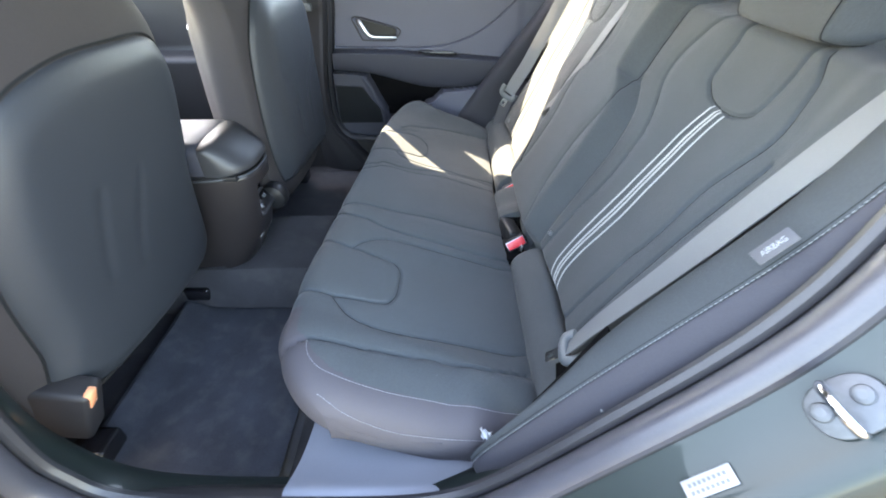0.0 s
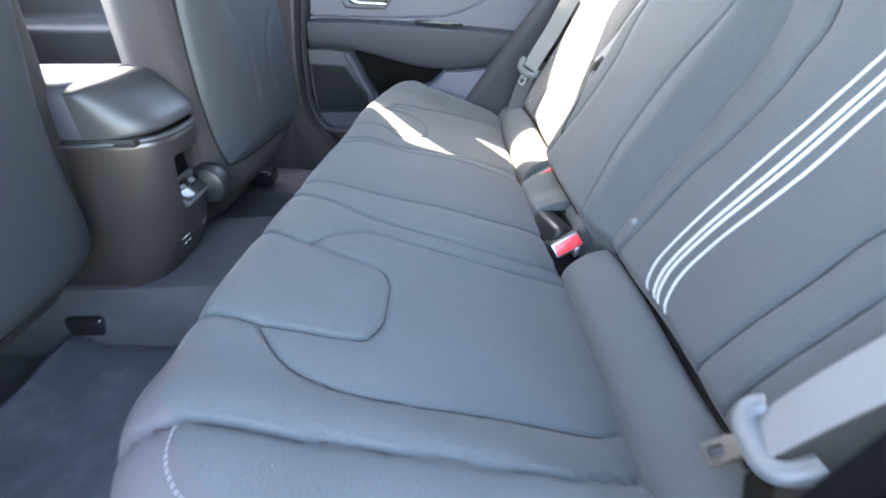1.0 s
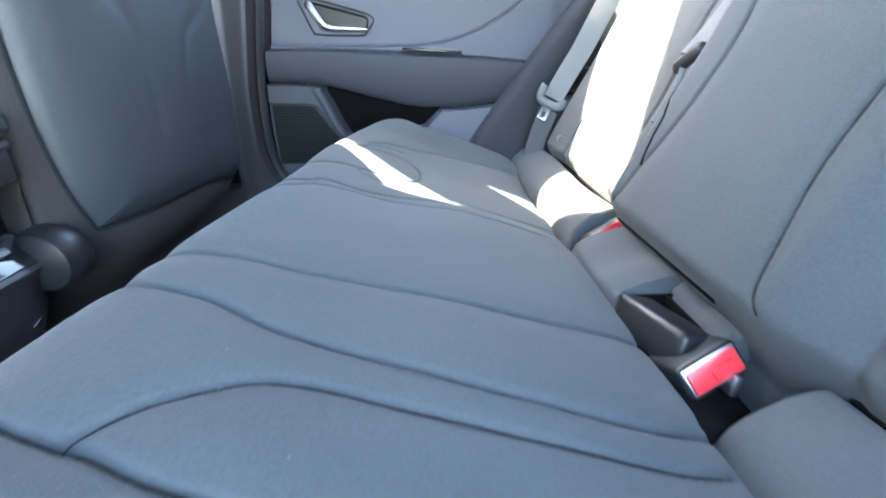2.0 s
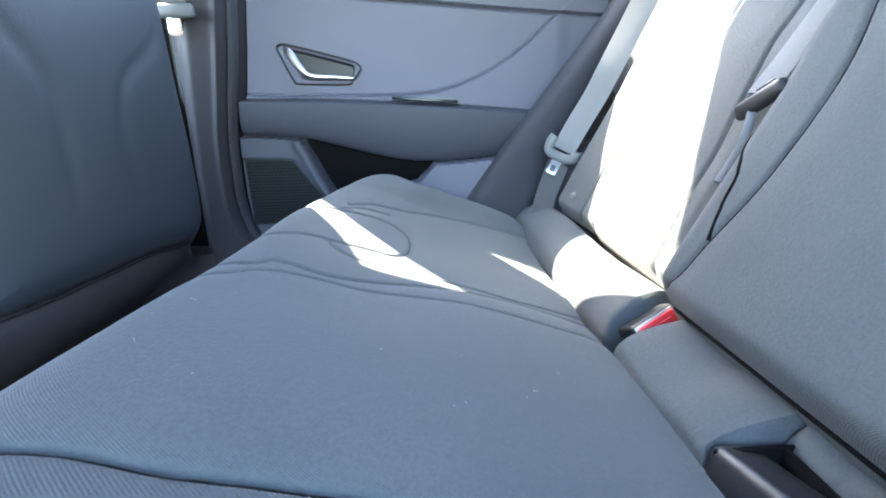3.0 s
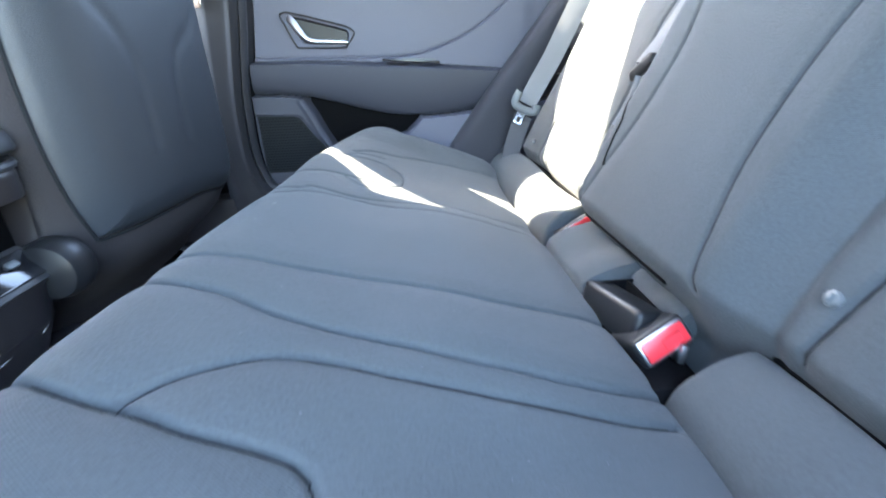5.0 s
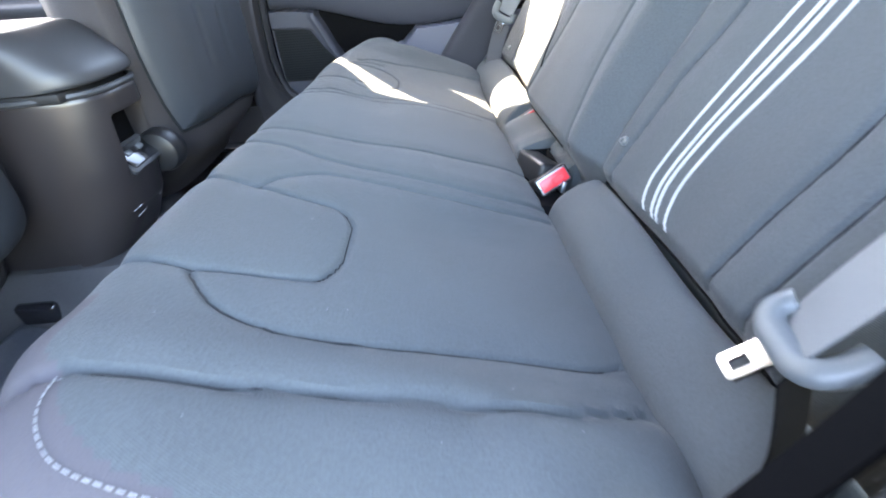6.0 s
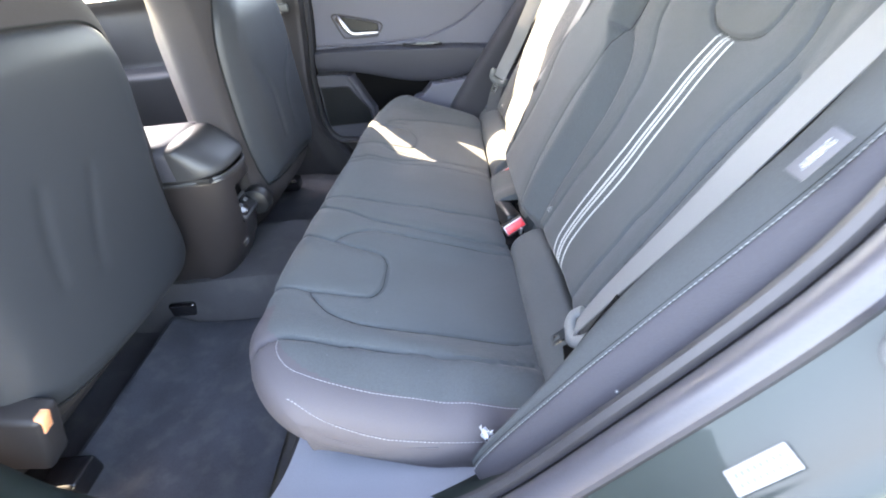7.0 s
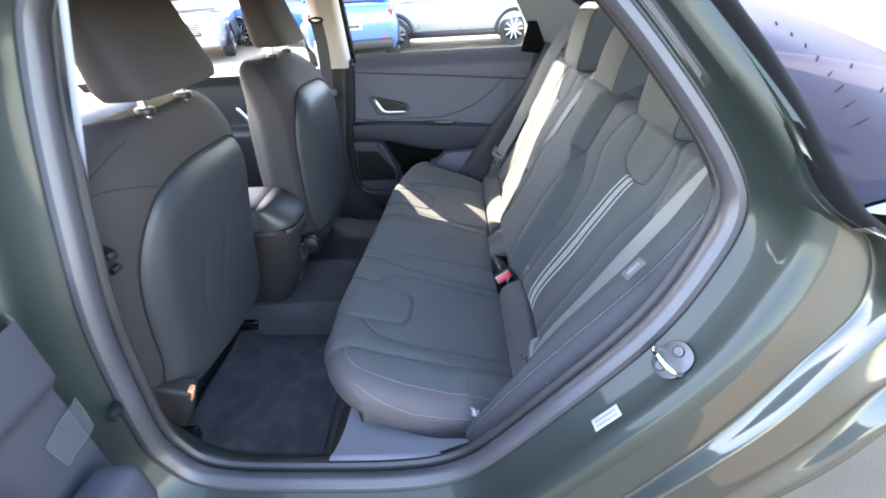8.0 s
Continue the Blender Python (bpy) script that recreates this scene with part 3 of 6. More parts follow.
# the front edge: fullest before the near place, hollow in the middle, bowed back towards both ends
bow_y = np.linspace(0.35, 1.85, 151)
bow_x = np.interp(bow_y, [0.35, 0.41, 0.47, 0.52, 0.57, 0.63, 0.70, 0.78, 0.85, 0.95, 1.07, 1.20, 1.35, 1.47, 1.60, 1.70, 1.80], [0.080, 0.050, 0.018, -0.004, -0.014, -0.021, -0.021, -0.015, -0.009, 0.0, 0.010, 0.014, 0.022, 0.034, 0.058, 0.095, 0.145])
for _ in range(4):
    bow_x[1:-1] = (bow_x[:-2] + bow_x[1:-1] + bow_x[2:]) / 3
bow = np.interp(Yg, bow_y, bow_x)
X = X + bow * step(0.05, -0.25, flat_x)
lift = np.zeros_like(X)
top_mask = np.where((section[:, 1] > 0.6) | (np.arange(len(section)) < crest), 1, 0)[:, None]
for line, depth, wide in SEAMS:
    d = off_line(flat_x, Yg, line)
    lift -= depth * np.exp(-(d / wide) ** 2) * top_mask
    lift -= (0.0028 if line[0][1] < 1.1 else 0.0010) * np.exp(-(d / 0.016) ** 2) * top_mask
edge_x = np.interp(Yg, [0.4, 0.85, 0.93, 1.25, 1.35, 1.8], [0.163, 0.163, 0.146, 0.144, 0.155, 0.158])
lift -= 0.03 * step(0.0, 0.024, flat_x - edge_x)
# gentle crowns: the two places dip, the middle and the side rolls stand up
lift -= 0.012 * step(0.54, 0.60, Yg) * step(0.86, 0.76, Yg) * np.exp(-((flat_x - 0.02) / 0.10) ** 2)
lift -= 0.016 * np.exp(-((Yg - 1.47) / 0.13) ** 2 - ((flat_x - 0.0) / 0.15) ** 2)
lift += 0.008 * step(0.62, 0.54, Yg) * step(-0.10, -0.20, flat_x)
lift += 0.014 * step(0.80, 0.90, Yg) * step(1.30, 1.18, Yg) * step(-0.12, 0.0, flat_x) * step(0.19, 0.10, flat_x)
lift += 0.010 * step(0.560, 0.520, Yg) * step(0.0, 0.05, flat_x) * step(0.19, 0.14, flat_x)
lift -= 0.009 * step(1.0, 1.25, Yg) * step(0.05, -0.15, flat_x)
lift += 0.020 * np.exp(-((Yg - 1.70) / 0.05) ** 2) * step(-0.20, -0.03, flat_x) * step(0.20, 0.12, flat_x)
rng = np.random.default_rng(4)
for _ in range(26):
    wy, wx = rng.uniform(0.45, 1.75), rng.uniform(-0.25, 0.12)
    lift += rng.uniform(-0.0022, 0.0022) * np.exp(-((Yg - wy) / rng.uniform(0.03, 0.09)) ** 2 - ((flat_x - wx) / rng.uniform(0.03, 0.08)) ** 2)
X = X + facing[:, 0][:, None] * lift
Z = Z + facing[:, 1][:, None] * lift
cushion = under(part("seat_cushion", Build().grid(np.stack([X, Yg, Z], -1).tolist()), FABRIC, rear_bench, "padded cushion with sewn panels and smooth sides"), rear_bench)
cushion.data.materials.append(SIDECLOTH)
SIDE_EDGE = spline([(-0.34, 0.60), (-0.262, 0.545), (-0.236, 0.530), (-0.225, 0.516), (-0.221, 0.497), (-0.212, 0.480), (-0.195, 0.464), (-0.17, 0.455), (-0.14, 0.450), (-0.03, 0.450), (0.09, 0.450), (0.30, 0.456)], 6)
side_y_at = np.interp(section[:, 0], [p[0] for p in SIDE_EDGE], [p[1] for p in SIDE_EDGE])
for face in cushion.data.polygons:
    i, j = divmod(face.vertices[0], len(ys))
    low = i > crest - 6
    if ys[j] < (0.60 if low else side_y_at[i]) or ys[j] > 1.745:
        face.material_index = 1


def stitches(line, gap=0.0056, r=0.00048, up=(0, 0, 1)):
    """Short threads laid along a line."""
    b = Build()
    pts = [Vector(p) for p in line]
    rest = 0.0
    for a, c in zip(pts[:-1], pts[1:]):
        n = (c - a).length
        while rest < n:
            p = a.lerp(c, rest / n)
            t = (c - a).normalized() * gap * 0.32
            b.tube([p - t, p, p + t], r, 5, up=up)
            rest += gap
        rest -= n
    return b


def on_cushion(x, y, lift=0.0012):
    """The point of the cushion's top over x, y."""
    d = (X - x) ** 2 + (Yg - y) ** 2 + 9.0 * (top_mask == 0) + 9.0 * (np.abs(facing[:, 1])[:, None] < 0.5) + 9.0 * (drop[None, :] < -0.05)
    near = np.argpartition(d.ravel(), 5)[:5]
    w = 1 / (d.ravel()[near] + 1e-7)
    return Vector((x, y, float((Z.ravel()[near] * w).sum() / w.sum()) + lift))


upper_line = [on_cushion(x, y) for x, y in spline([(-0.225, 0.516), (-0.221, 0.497), (-0.212, 0.48), (-0.195, 0.464), (-0.17, 0.455), (-0.14, 0.45), (-0.085, 0.449), (-0.03, 0.451), (0.03, 0.45), (0.09, 0.45), (0.13, 0.456)], 8)]


def on_side(x, y):
    """The point of the cushion's near side, above its widest line."""
    j = 32 + int(np.argmin(np.abs(ys[32:96] - y)))
    i = int(np.argmin(np.abs(section[:crest, 0] - x)))
    return Vector((X[i, j], Yg[i, j] - 0.0010, Z[i, j] + 0.0006))


lower_line = [on_side(x, y) for x, y in spline([(-0.234, 0.428), (-0.213, 0.418), (-0.19, 0.411), (-0.155, 0.408), (-0.08, 0.407), (-0.02, 0.409), (0.045, 0.41), (0.088, 0.414)], 10)]
lower_line = [sum(lower_line[max(0, i - 4):i + 5], Vector()) / len(lower_line[max(0, i - 4):i + 5]) for i in range(len(lower_line))]
for line in (upper_line, lower_line):
    under(part("stitching", stitches(line), STITCH, rear_bench, "pale thread along the cushion's side"), rear_bench)

# backrest: height z along a plane that leans back
def back_x(z):
    return 0.224 + 0.44 * (z - 0.587) - 0.012 * step(0.84, 0.62, z) + 0.016 * step(0.83, 0.99, z)


NB = Vector((-1, 0, 0.44)).normalized()
bz = np.concatenate([np.linspace(0.50, 1.115, 330)])
by = np.linspace(0.472, 1.80, 640)
BC = 1.065
ZB, YB = np.meshgrid(bz, by, indexing="ij")
h = np.zeros_like(ZB)
B_INNER = spline([(0.5, 0.875), (0.61, 0.876), (0.66, 0.878), (0.715, 0.877), (0.78, 0.876), (0.84, 0.872), (0.885, 0.882), (0.918, 0.905), (0.943, 0.942), (0.957, 0.965), (1.01, 0.972), (1.09, 0.955), (1.14, 0.94)], 8)
BACK_SEAMS = [
    ([(0.6, 0.848), (0.617, 0.846), (0.68, 0.838), (0.73, 0.835), (0.78, 0.823), (0.84, 0.815), (0.865, 0.818), (0.895, 0.822), (0.93, 0.845), (0.972, 0.884), (1.005, 0.89), (1.035, 0.88), (1.069, 0.86), (1.105, 0.83)], 0.005, 0.006),
    ([(1.105, 0.79), (1.067, 0.779), (1.035, 0.778), (1.01, 0.774), (0.998, 0.76), (0.99, 0.745), (0.985, 0.715), (0.986, 0.68), (0.995, 0.647), (1.01, 0.634), (1.04, 0.629), (1.065, 0.63), (1.09, 0.637), (1.105, 0.65)], 0.006, 0.006),
    ([(0.6, 0.632), (0.62, 0.63), (0.67, 0.626), (0.725, 0.619), (0.765, 0.616), (0.8, 0.605), (0.85, 0.596), (0.905, 0.594), (0.945, 0.583), (0.98, 0.57), (1.005, 0.567), (1.033, 0.573), (1.058, 0.581), (1.08, 0.6), (1.092, 0.615)], 0.006, 0.007),
    ([(0.6, 0.575), (0.65, 0.575), (0.7, 0.572), (0.745, 0.569), (0.78, 0.565), (0.83, 0.558), (0.87, 0.552), (0.92, 0.546), (0.97, 0.538)], 0.005, 0.006),
    ([(0.602, 0.928), (0.618, 0.94), (0.65, 0.949), (0.7, 0.963), (0.75, 0.968), (0.8, 0.966), (0.86, 0.95), (0.9, 0.945), (0.93, 0.955), (0.957, 0.969), (1.014, 0.972), (1.105, 0.955)], 0.0035, 0.005),
]
for line, depth, wide in BACK_SEAMS:
    for pts in (line, [(z, 2 * BC - y) for z, y in line]):
        d = off_line(ZB, YB, spline(pts, 6))
        h -= 0.9 * depth * np.exp(-(d / (0.5 * wide)) ** 2) + 0.003 * np.exp(-(d / 0.018) ** 2)
edge = np.interp(ZB, [p[0] for p in B_INNER], [p[1] for p in B_INNER])
into = np.minimum(YB - edge, (2 * BC - edge) - YB)
h += 0.034 * step(-0.004, 0.055, into) - 0.004 * np.exp(-((into + 0.004) / 0.006) ** 2)
h -= 0.012 * np.exp(-((YB - 0.70) / 0.10) ** 2) + 0.012 * np.exp(-((YB - 1.52) / 0.10) ** 2)
h -= 0.085 * (step(0.532, 0.498, YB) + step(1.645, 1.685, YB)) * step(0.90, 0.78, ZB)
h += 0.012 * step(0.545, 0.50, YB) + 0.012 * step(1.675, 1.72, YB)
h -= 0.068 * step(0.611, 0.555, ZB) + 0.045 * step(1.07, 1.115, ZB) ** 2
for _ in range(30):
    wy, wz = rng.uniform(0.45, 1.75), rng.uniform(0.6, 1.1)
    h += rng.uniform(-0.002, 0.002) * np.exp(-((YB - wy) / rng.uniform(0.03, 0.08)) ** 2 - ((ZB - wz) / rng.uniform(0.03, 0.08)) ** 2)
XB, ZB2 = back_x(ZB) + NB.x * h, ZB + NB.z * h
rows = np.stack([XB, YB, ZB2], -1).tolist()
last = rows[-1]
for dx, dz in ((0.03, 0.012), (0.06, 0.008), (0.10, -0.02), (0.12, -0.08)):
    rows.append([(x + dx, y, z + dz) for x, y, z in last])
under(part("backrest", Build().grid(rows), FABRIC, rear_bench, "padded backrest with sewn panels"), rear_bench)


def on_back(z, y, lift=0.0):
    i, j = int(np.argmin(np.abs(bz - z))), int(np.argmin(np.abs(by - y)))
    return Vector((XB[i, j], y, ZB2[i, j])) + NB * lift


# seam shadow put in as colour: thin dark cords sunk in the grooves
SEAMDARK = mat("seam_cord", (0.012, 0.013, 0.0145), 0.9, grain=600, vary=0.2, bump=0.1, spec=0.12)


def cushion_seam(line):
    pts = []
    for x, y in line:
        if x > 0.145 or x < section[:crest, 0].min():
            continue
        i, j = int(np.argmin(np.abs(section[:crest, 0] - x))), int(np.argmin(np.abs(ys - y)))
        pts.append(Vector((X[i, j], y, Z[i, j] + 0.0002)))
    return pts


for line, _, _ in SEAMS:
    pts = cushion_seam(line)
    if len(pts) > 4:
        under(part("seam", Build().tube(pts, 0.0008, 5), SEAMDARK, rear_bench, "sewn seam with its shade put in as a dark cord"), rear_bench)
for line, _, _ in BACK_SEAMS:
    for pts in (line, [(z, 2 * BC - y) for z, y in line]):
        under(part("seam", Build().tube([on_back(z, y, 0.0002) for z, y in spline(pts, 8) if 0.585 < z < 1.10], 0.0009, 5), SEAMDARK, rear_bench, "sewn seam with its shade put in as a dark cord"), rear_bench)

# white stripes sewn on the near and far places: two lines bound them, two more run between
STRIPE_Z = [0.606, 0.614, 0.633, 0.657, 0.70, 0.74, 0.785, 0.825, 0.865, 0.90, 0.935, 0.985]
STRIPE_HIGH = [0.754, 0.763, 0.771, 0.772, 0.769, 0.764, 0.757, 0.749, 0.743, 0.740, 0.738, 0.7265]
STRIPE_LOW = [0.709, 0.718, 0.727, 0.730, 0.726, 0.718, 0.709, 0.704, 0.699, 0.697, 0.696, 0.6895]
edges = spline(list(zip(STRIPE_Z, STRIPE_HIGH, STRIPE_LOW)), 7)
for share, wide in ((0.0, 0.0030), (0.40, 0.0036), (0.60, 0.0036), (1.0, 0.0032)):
    for sgn in (1, -1):
        left, right = [], []
        for z, high, low_y in edges:
            y = high + (low_y - high) * share
            for side, e in ((left, -0.5), (right, 0.5)):
                yy = y + e * wide * (high - low_y) / 0.042
                side.append(on_back(z - 0.004 * share * (z > 0.98), yy if sgn == 1 else 2 * BC + 0.03 - yy, 0.0012))
        low = [[p - NB * 0.002 for p in row] for row in (left, right)]
        under(part("stripe", Build().grid([low[0], left, right, low[1]]), PIPING, rear_bench, "white woven stripe"), rear_bench)

# rounded strips between the cushion and the backrest, with gaps for the buckles
FULL_STRIP = [(0.165, 0.490), (0.162, 0.520), (0.168, 0.544), (0.184, 0.562), (0.206, 0.574), (0.230, 0.577), (0.250, 0.555)]
MIDDLE_STRIP = [(0.150, 0.490), (0.148, 0.540), (0.156, 0.556), (0.178, 0.567), (0.205, 0.574), (0.230, 0.577), (0.250, 0.555)]
BACK_STRIP = [(0.205, 0.470), (0.202, 0.53), (0.205, 0.558), (0.215, 0.571), (0.232, 0.577), (0.250, 0.555)]


def lower_strip(y0, y1, shape=FULL_STRIP, blunt=0.006):
    prof = spline(shape, 5)
    rows = []
    n = max(8, int((y1 - y0) / 0.004))
    for t in np.linspace(0, 1, n):
        e = min(t, 1 - t) * (y1 - y0)
        k2 = math.sqrt(max(0.0, 1 - max(0.0, 1 - e / blunt) ** 2))
        rows.append([(0.20 + (x - 0.20) * (0.90 + 0.10 * k2), y0 + (y1 - y0) * t, 0.48 + (z - 0.48) * (0.15 + 0.85 * k2) - 0.004 * math.sin(9 * (y0 + t))) for x, z in prof])
    b = Build().grid(rows)
    b.f += [tuple(range(len(prof))), tuple((n - 1) * len(prof) + j for j in range(len(prof)))]
    return under(part("lower_strip", b, FABRIC, rear_bench, "rounded padded strip under the backrest"), rear_bench)


lower_strip(0.43, 0.898, blunt=0.014)
lower_strip(0.955, 1.056, BACK_STRIP)
lower_strip(1.050, 1.205, MIDDLE_STRIP, blunt=0.007)
lower_strip(1.250, 1.79, blunt=0.012)

# side wings between the backrest and the doors
def wing(flip):
    path = spline([(0.035, 0.515), (0.060, 0.570), (0.150, 0.697), (0.222, 0.790), (0.350, 0.952), (0.412, 1.060), (0.440, 1.13)], 12)
    prof = spline([(0.068, -0.110), (0.066, -0.035), (0.056, -0.008), (0.030, 0.003), (-0.004, 0.0008), (-0.009, -0.0028), (-0.013, -0.0005), (-0.026, -0.009), (-0.042, -0.028), (-0.052, -0.060), (-0.050, -0.12)], 5)
    rings, seam = [], []
    for i, p in enumerate(path):
        a, b = path[max(i - 1, 0)], path[min(i + 1, len(path) - 1)]
        t = (b - a) / np.linalg.norm(b - a)
        n = (-t[1], t[0])
        end = min(1.0, 0.25 + i / 8.0) ** 0.5
        inner = 0.95 if flip else 0.02 + 0.93 * float(step(8, 44, i))    # the near wing leaves a gap beside the belt
        ring = [(p[0] + n[0] * q * 1.0 - (1 - end) * n[0] * 0.05, 0.392 + a2 * end * (inner if a2 > 0 else 1.0), p[1] + n[1] * q - (1 - end) * n[1] * 0.05) for a2, q in prof]
        if flip:
            ring = [(x, 2 * YC - y + 0.02, z) for x, y, z in ring]
        rings.append(ring)
        seam.append(Vector(ring[25]) + Vector((n[0], 0, n[1])) * 0.0015)
    return rings, seam


for flip in (False, True):
    rings, seam = wing(flip)
    side = under(part("side_wing", Build().grid(rings), BOLSTER, rear_bench, "padded side wing with a stitched seam"), rear_bench)
    side.data.materials.append(WINGCLOTH)
    # the far wing keeps the darker cloth throughout, its shade put into the colour
    for face in () if flip else side.data.polygons:
        if max(face.vertices) % len(rings[0]) <= 25 and min(v % len(rings[0]) for v in face.vertices) < 25:
            face.material_index = 1
    if not flip:
        # dark cord that colours in the shade of the wing's seam
        part("seam", Build().tube([p + Vector((-0.001, 0.0035, 0.0)) for p in seam[6:]], 0.0013, 5), SEAMDARK, side, "sewn seam with its shade put in as a dark cord")
        st = part("stitching", stitches(seam[6:], 0.0060, 0.00055), STITCH, side, "pale thread along the wing")

# headrests: blocks with a flat face, flat flanks and rounded edges
def headrest(y, w, z0, z1, x0):
    prof = spline([(x0 + 0.012, z0), (x0 - 0.002, z0 + 0.012), (x0 + 0.004, z0 + 0.06), (x0 + 0.022, z1 - 0.045), (x0 + 0.040, z1 - 0.010), (x0 + 0.066, z1), (x0 + 0.104, z1 - 0.012), (x0 + 0.122, z1 - 0.05), (x0 + 0.116, z0 + 0.05), (x0 + 0.098, z0 + 0.004), (x0 + 0.05, z0 - 0.004)], 5, closed=True)
    cx, cz = x0 + 0.06, (z0 + z1) / 2
    rows = []
    for t, k in ((-1, 0.80), (-0.995, 0.90), (-0.975, 0.955), (-0.94, 0.985), (-0.88, 1.0), (-0.4, 1.012), (0.0, 1.016), (0.4, 1.012), (0.88, 1.0), (0.94, 0.985), (0.975, 0.955), (0.995, 0.90), (1, 0.80)):
        rows.append([(cx + (px - cx) * k, y + w / 2 * t * (0.94 + 0.06 * math.sin(math.pi * (pz - z0) / (z1 - z0))), cz + (pz - cz) * k) for px, pz in prof])
    n = len(prof)
    q = Build().grid(rows, loop_v=True)
    q.f += [tuple(range(n)), tuple(12 * n + j for j in range(n))]
    head = under(part("headrest", q, FABRIC, rear_bench, "dark cloth headrest"), rear_bench)
    for e in (-1, 1):
        edge = [(cx + (px - cx) * 0.985, y + e * w / 2 * 0.942 * (0.94 + 0.06 * math.sin(math.pi * (pz - z0) / (z1 - z0))), cz + (pz - cz) * 0.985) for px, pz in prof]
        # the headrest seam's shade, again a dark cord
        part("seam", Build().tube(edge, 0.0010, 5, closed=True), SEAMDARK, head, "sewn seam with its shade put in as a dark cord")


headrest(0.700, 0.205, 1.092, 1.285, 0.452)
headrest(1.066, 0.185, 1.086, 1.255, 0.456)
headrest(1.432, 0.205, 1.092, 1.285, 0.452)

LATCHGREY = mat("latch_plastic", (0.085, 0.095, 0.10), 0.45, grain=500, vary=0.08, bump=0.05)
BELTDARK = mat("dark_webbing", (0.06, 0.06, 0.066), 0.6, grain=900, vary=0.1, bump=0.3, weave=420)


# ---- front seats ----
def front_seat(y0, y1, x_mid, lean, name_label, at_x, fold, outline, seams, folds):
    """A seat with a lofted back, a pressed back panel, a headrest on posts and a base."""
    seat = thing("front_seat", name_label, "car seat", "front seats", at=(at_x, (y0 + y1) / 2, 0.33))
    yc, hw = (y0 + y1) / 2, (y1 - y0) / 2
    zs = np.concatenate([np.linspace(0.44, 0.60, 8), np.linspace(0.62, 1.06, 20), np.linspace(1.075, 1.185, 14)])
    rings = []
    for z in zs:
        top = float(np.clip((z - 1.0) / 0.185, 0, 1))
        low = float(step(0.60, 0.44, z))
        w = hw * (0.90 + 0.10 * math.sin(math.pi * min(1, max(0, (z - 0.44) / 0.68)))) * (0.50 + 0.50 * math.sqrt(1 - 0.98 * top ** 2.4)) * (1 - 0.10 * low)
        back = x_mid + lean * (z - 0.95) - 0.10 * low ** 2 - fold * top ** 2 - 0.03 * (1 - math.sqrt(1 - 0.97 * top ** 4))
        deep = (0.125 if y0 < 1 else 0.175) * (0.30 + 0.70 * math.sqrt(1 - 0.95 * top ** 4))
        ring = []
        for q in np.linspace(0, 2 * math.pi, 72, endpoint=False):
            c, s = math.cos(q), math.sin(q)
            yy = w * math.copysign(abs(s) ** 0.62, s)
            u = abs(yy) / w
            xx = back - 0.014 * u ** 2 - 0.05 * max(0, u - 0.62) ** 1.5 * 2 if c > 0 else back - deep - 0.055 * math.sin(math.pi * min(1, u * 1.02)) ** 2 * (1 - top)
            if c <= 0 and u > 0.96:
                xx = back - deep
            blend = abs(c) ** 0.45
            mid = back - 0.07
            ring.append((mid + (xx - mid) * blend, yc + yy, z))
        rings.append(ring)
    b = Build().grid(rings, loop_v=True)
    b.f += [tuple(range(72)), tuple((len(zs) - 1) * 72 + j for j in range(72))]
    under(part("seat_back", b, BACKCLOTH, seat, "dark cloth upholstery"), seat)
    # pressed panel, let into the cloth with a soft rim
    def surface(y, z):
        top = float(np.clip((z - 1.0) / 0.185, 0, 1))
        low = float(step(0.60, 0.44, z))
        w = hw * (0.90 + 0.10 * math.sin(math.pi * min(1, max(0, (z - 0.44) / 0.68)))) * (0.50 + 0.50 * math.sqrt(1 - 0.98 * top ** 2.4)) * (1 - 0.10 * low)
        back = x_mid + lean * (z - 0.95) - 0.10 * low ** 2 - fold * top ** 2 - 0.03 * (1 - math.sqrt(1 - 0.97 * top ** 4))
        u = min(0.97, abs(y - yc) / w)
        xx = -0.014 * u ** 2 - 0.05 * max(0, u - 0.62) ** 1.5 * 2
        return back - 0.07 + (xx + 0.07) * math.sqrt(1 - u ** 3.226) ** 0.45

    edge = spline(outline, 8, closed=True)
    cy, cz = (y0 + y1) / 2, 0.80
    rows = []
    folds = [spline(f, 6) for f in folds]
    for inset, lift in ((0.0, -0.002), (0.004, 0.006), (0.012, 0.010), (0.024, 0.0155), (0.036, 0.0195), (0.046, 0.0210), (0.060, 0.0212)) + tuple((1 + q, 0.0215) for q in np.linspace(0, 1, 30)):
        row = []
        for y, z in edge:
            r = math.hypot(y - cy, z - cz)
            k = max(0.0, 1 - inset / r) if inset < 0.9 else (1 - 0.075 / r) * (2 - inset)
            row.append((cy + (y - cy) * k, cz + (z - cz) * k, lift))
        py, pz = np.array([p[0] for p in row]), np.array([p[1] for p in row])
        crease = sum(0.0026 * np.exp(-(off_line(py, pz, f) / 0.011) ** 2) for f in folds)
        rows.append([(surface(a, c) + h2 - float(e), a, c) for (a, c, h2), e in zip(row, crease)])
    under(part("back_panel", Build().grid(rows, loop_v=True), BACKPANEL, seat, "smooth dark panel sewn into the seat's back"), seat)
    # shade of the groove round the panel, added as a dark cord
    under(part("panel_groove_shade", Build().tube([(surface(y, z) + 0.0005, cy + (y - cy) * 1.012, cz + (z - cz) * 1.012) for y, z in edge], 0.0022, 6, closed=True), SEAMDARK, seat, "dark cord for the shade in the groove round the panel"), seat)
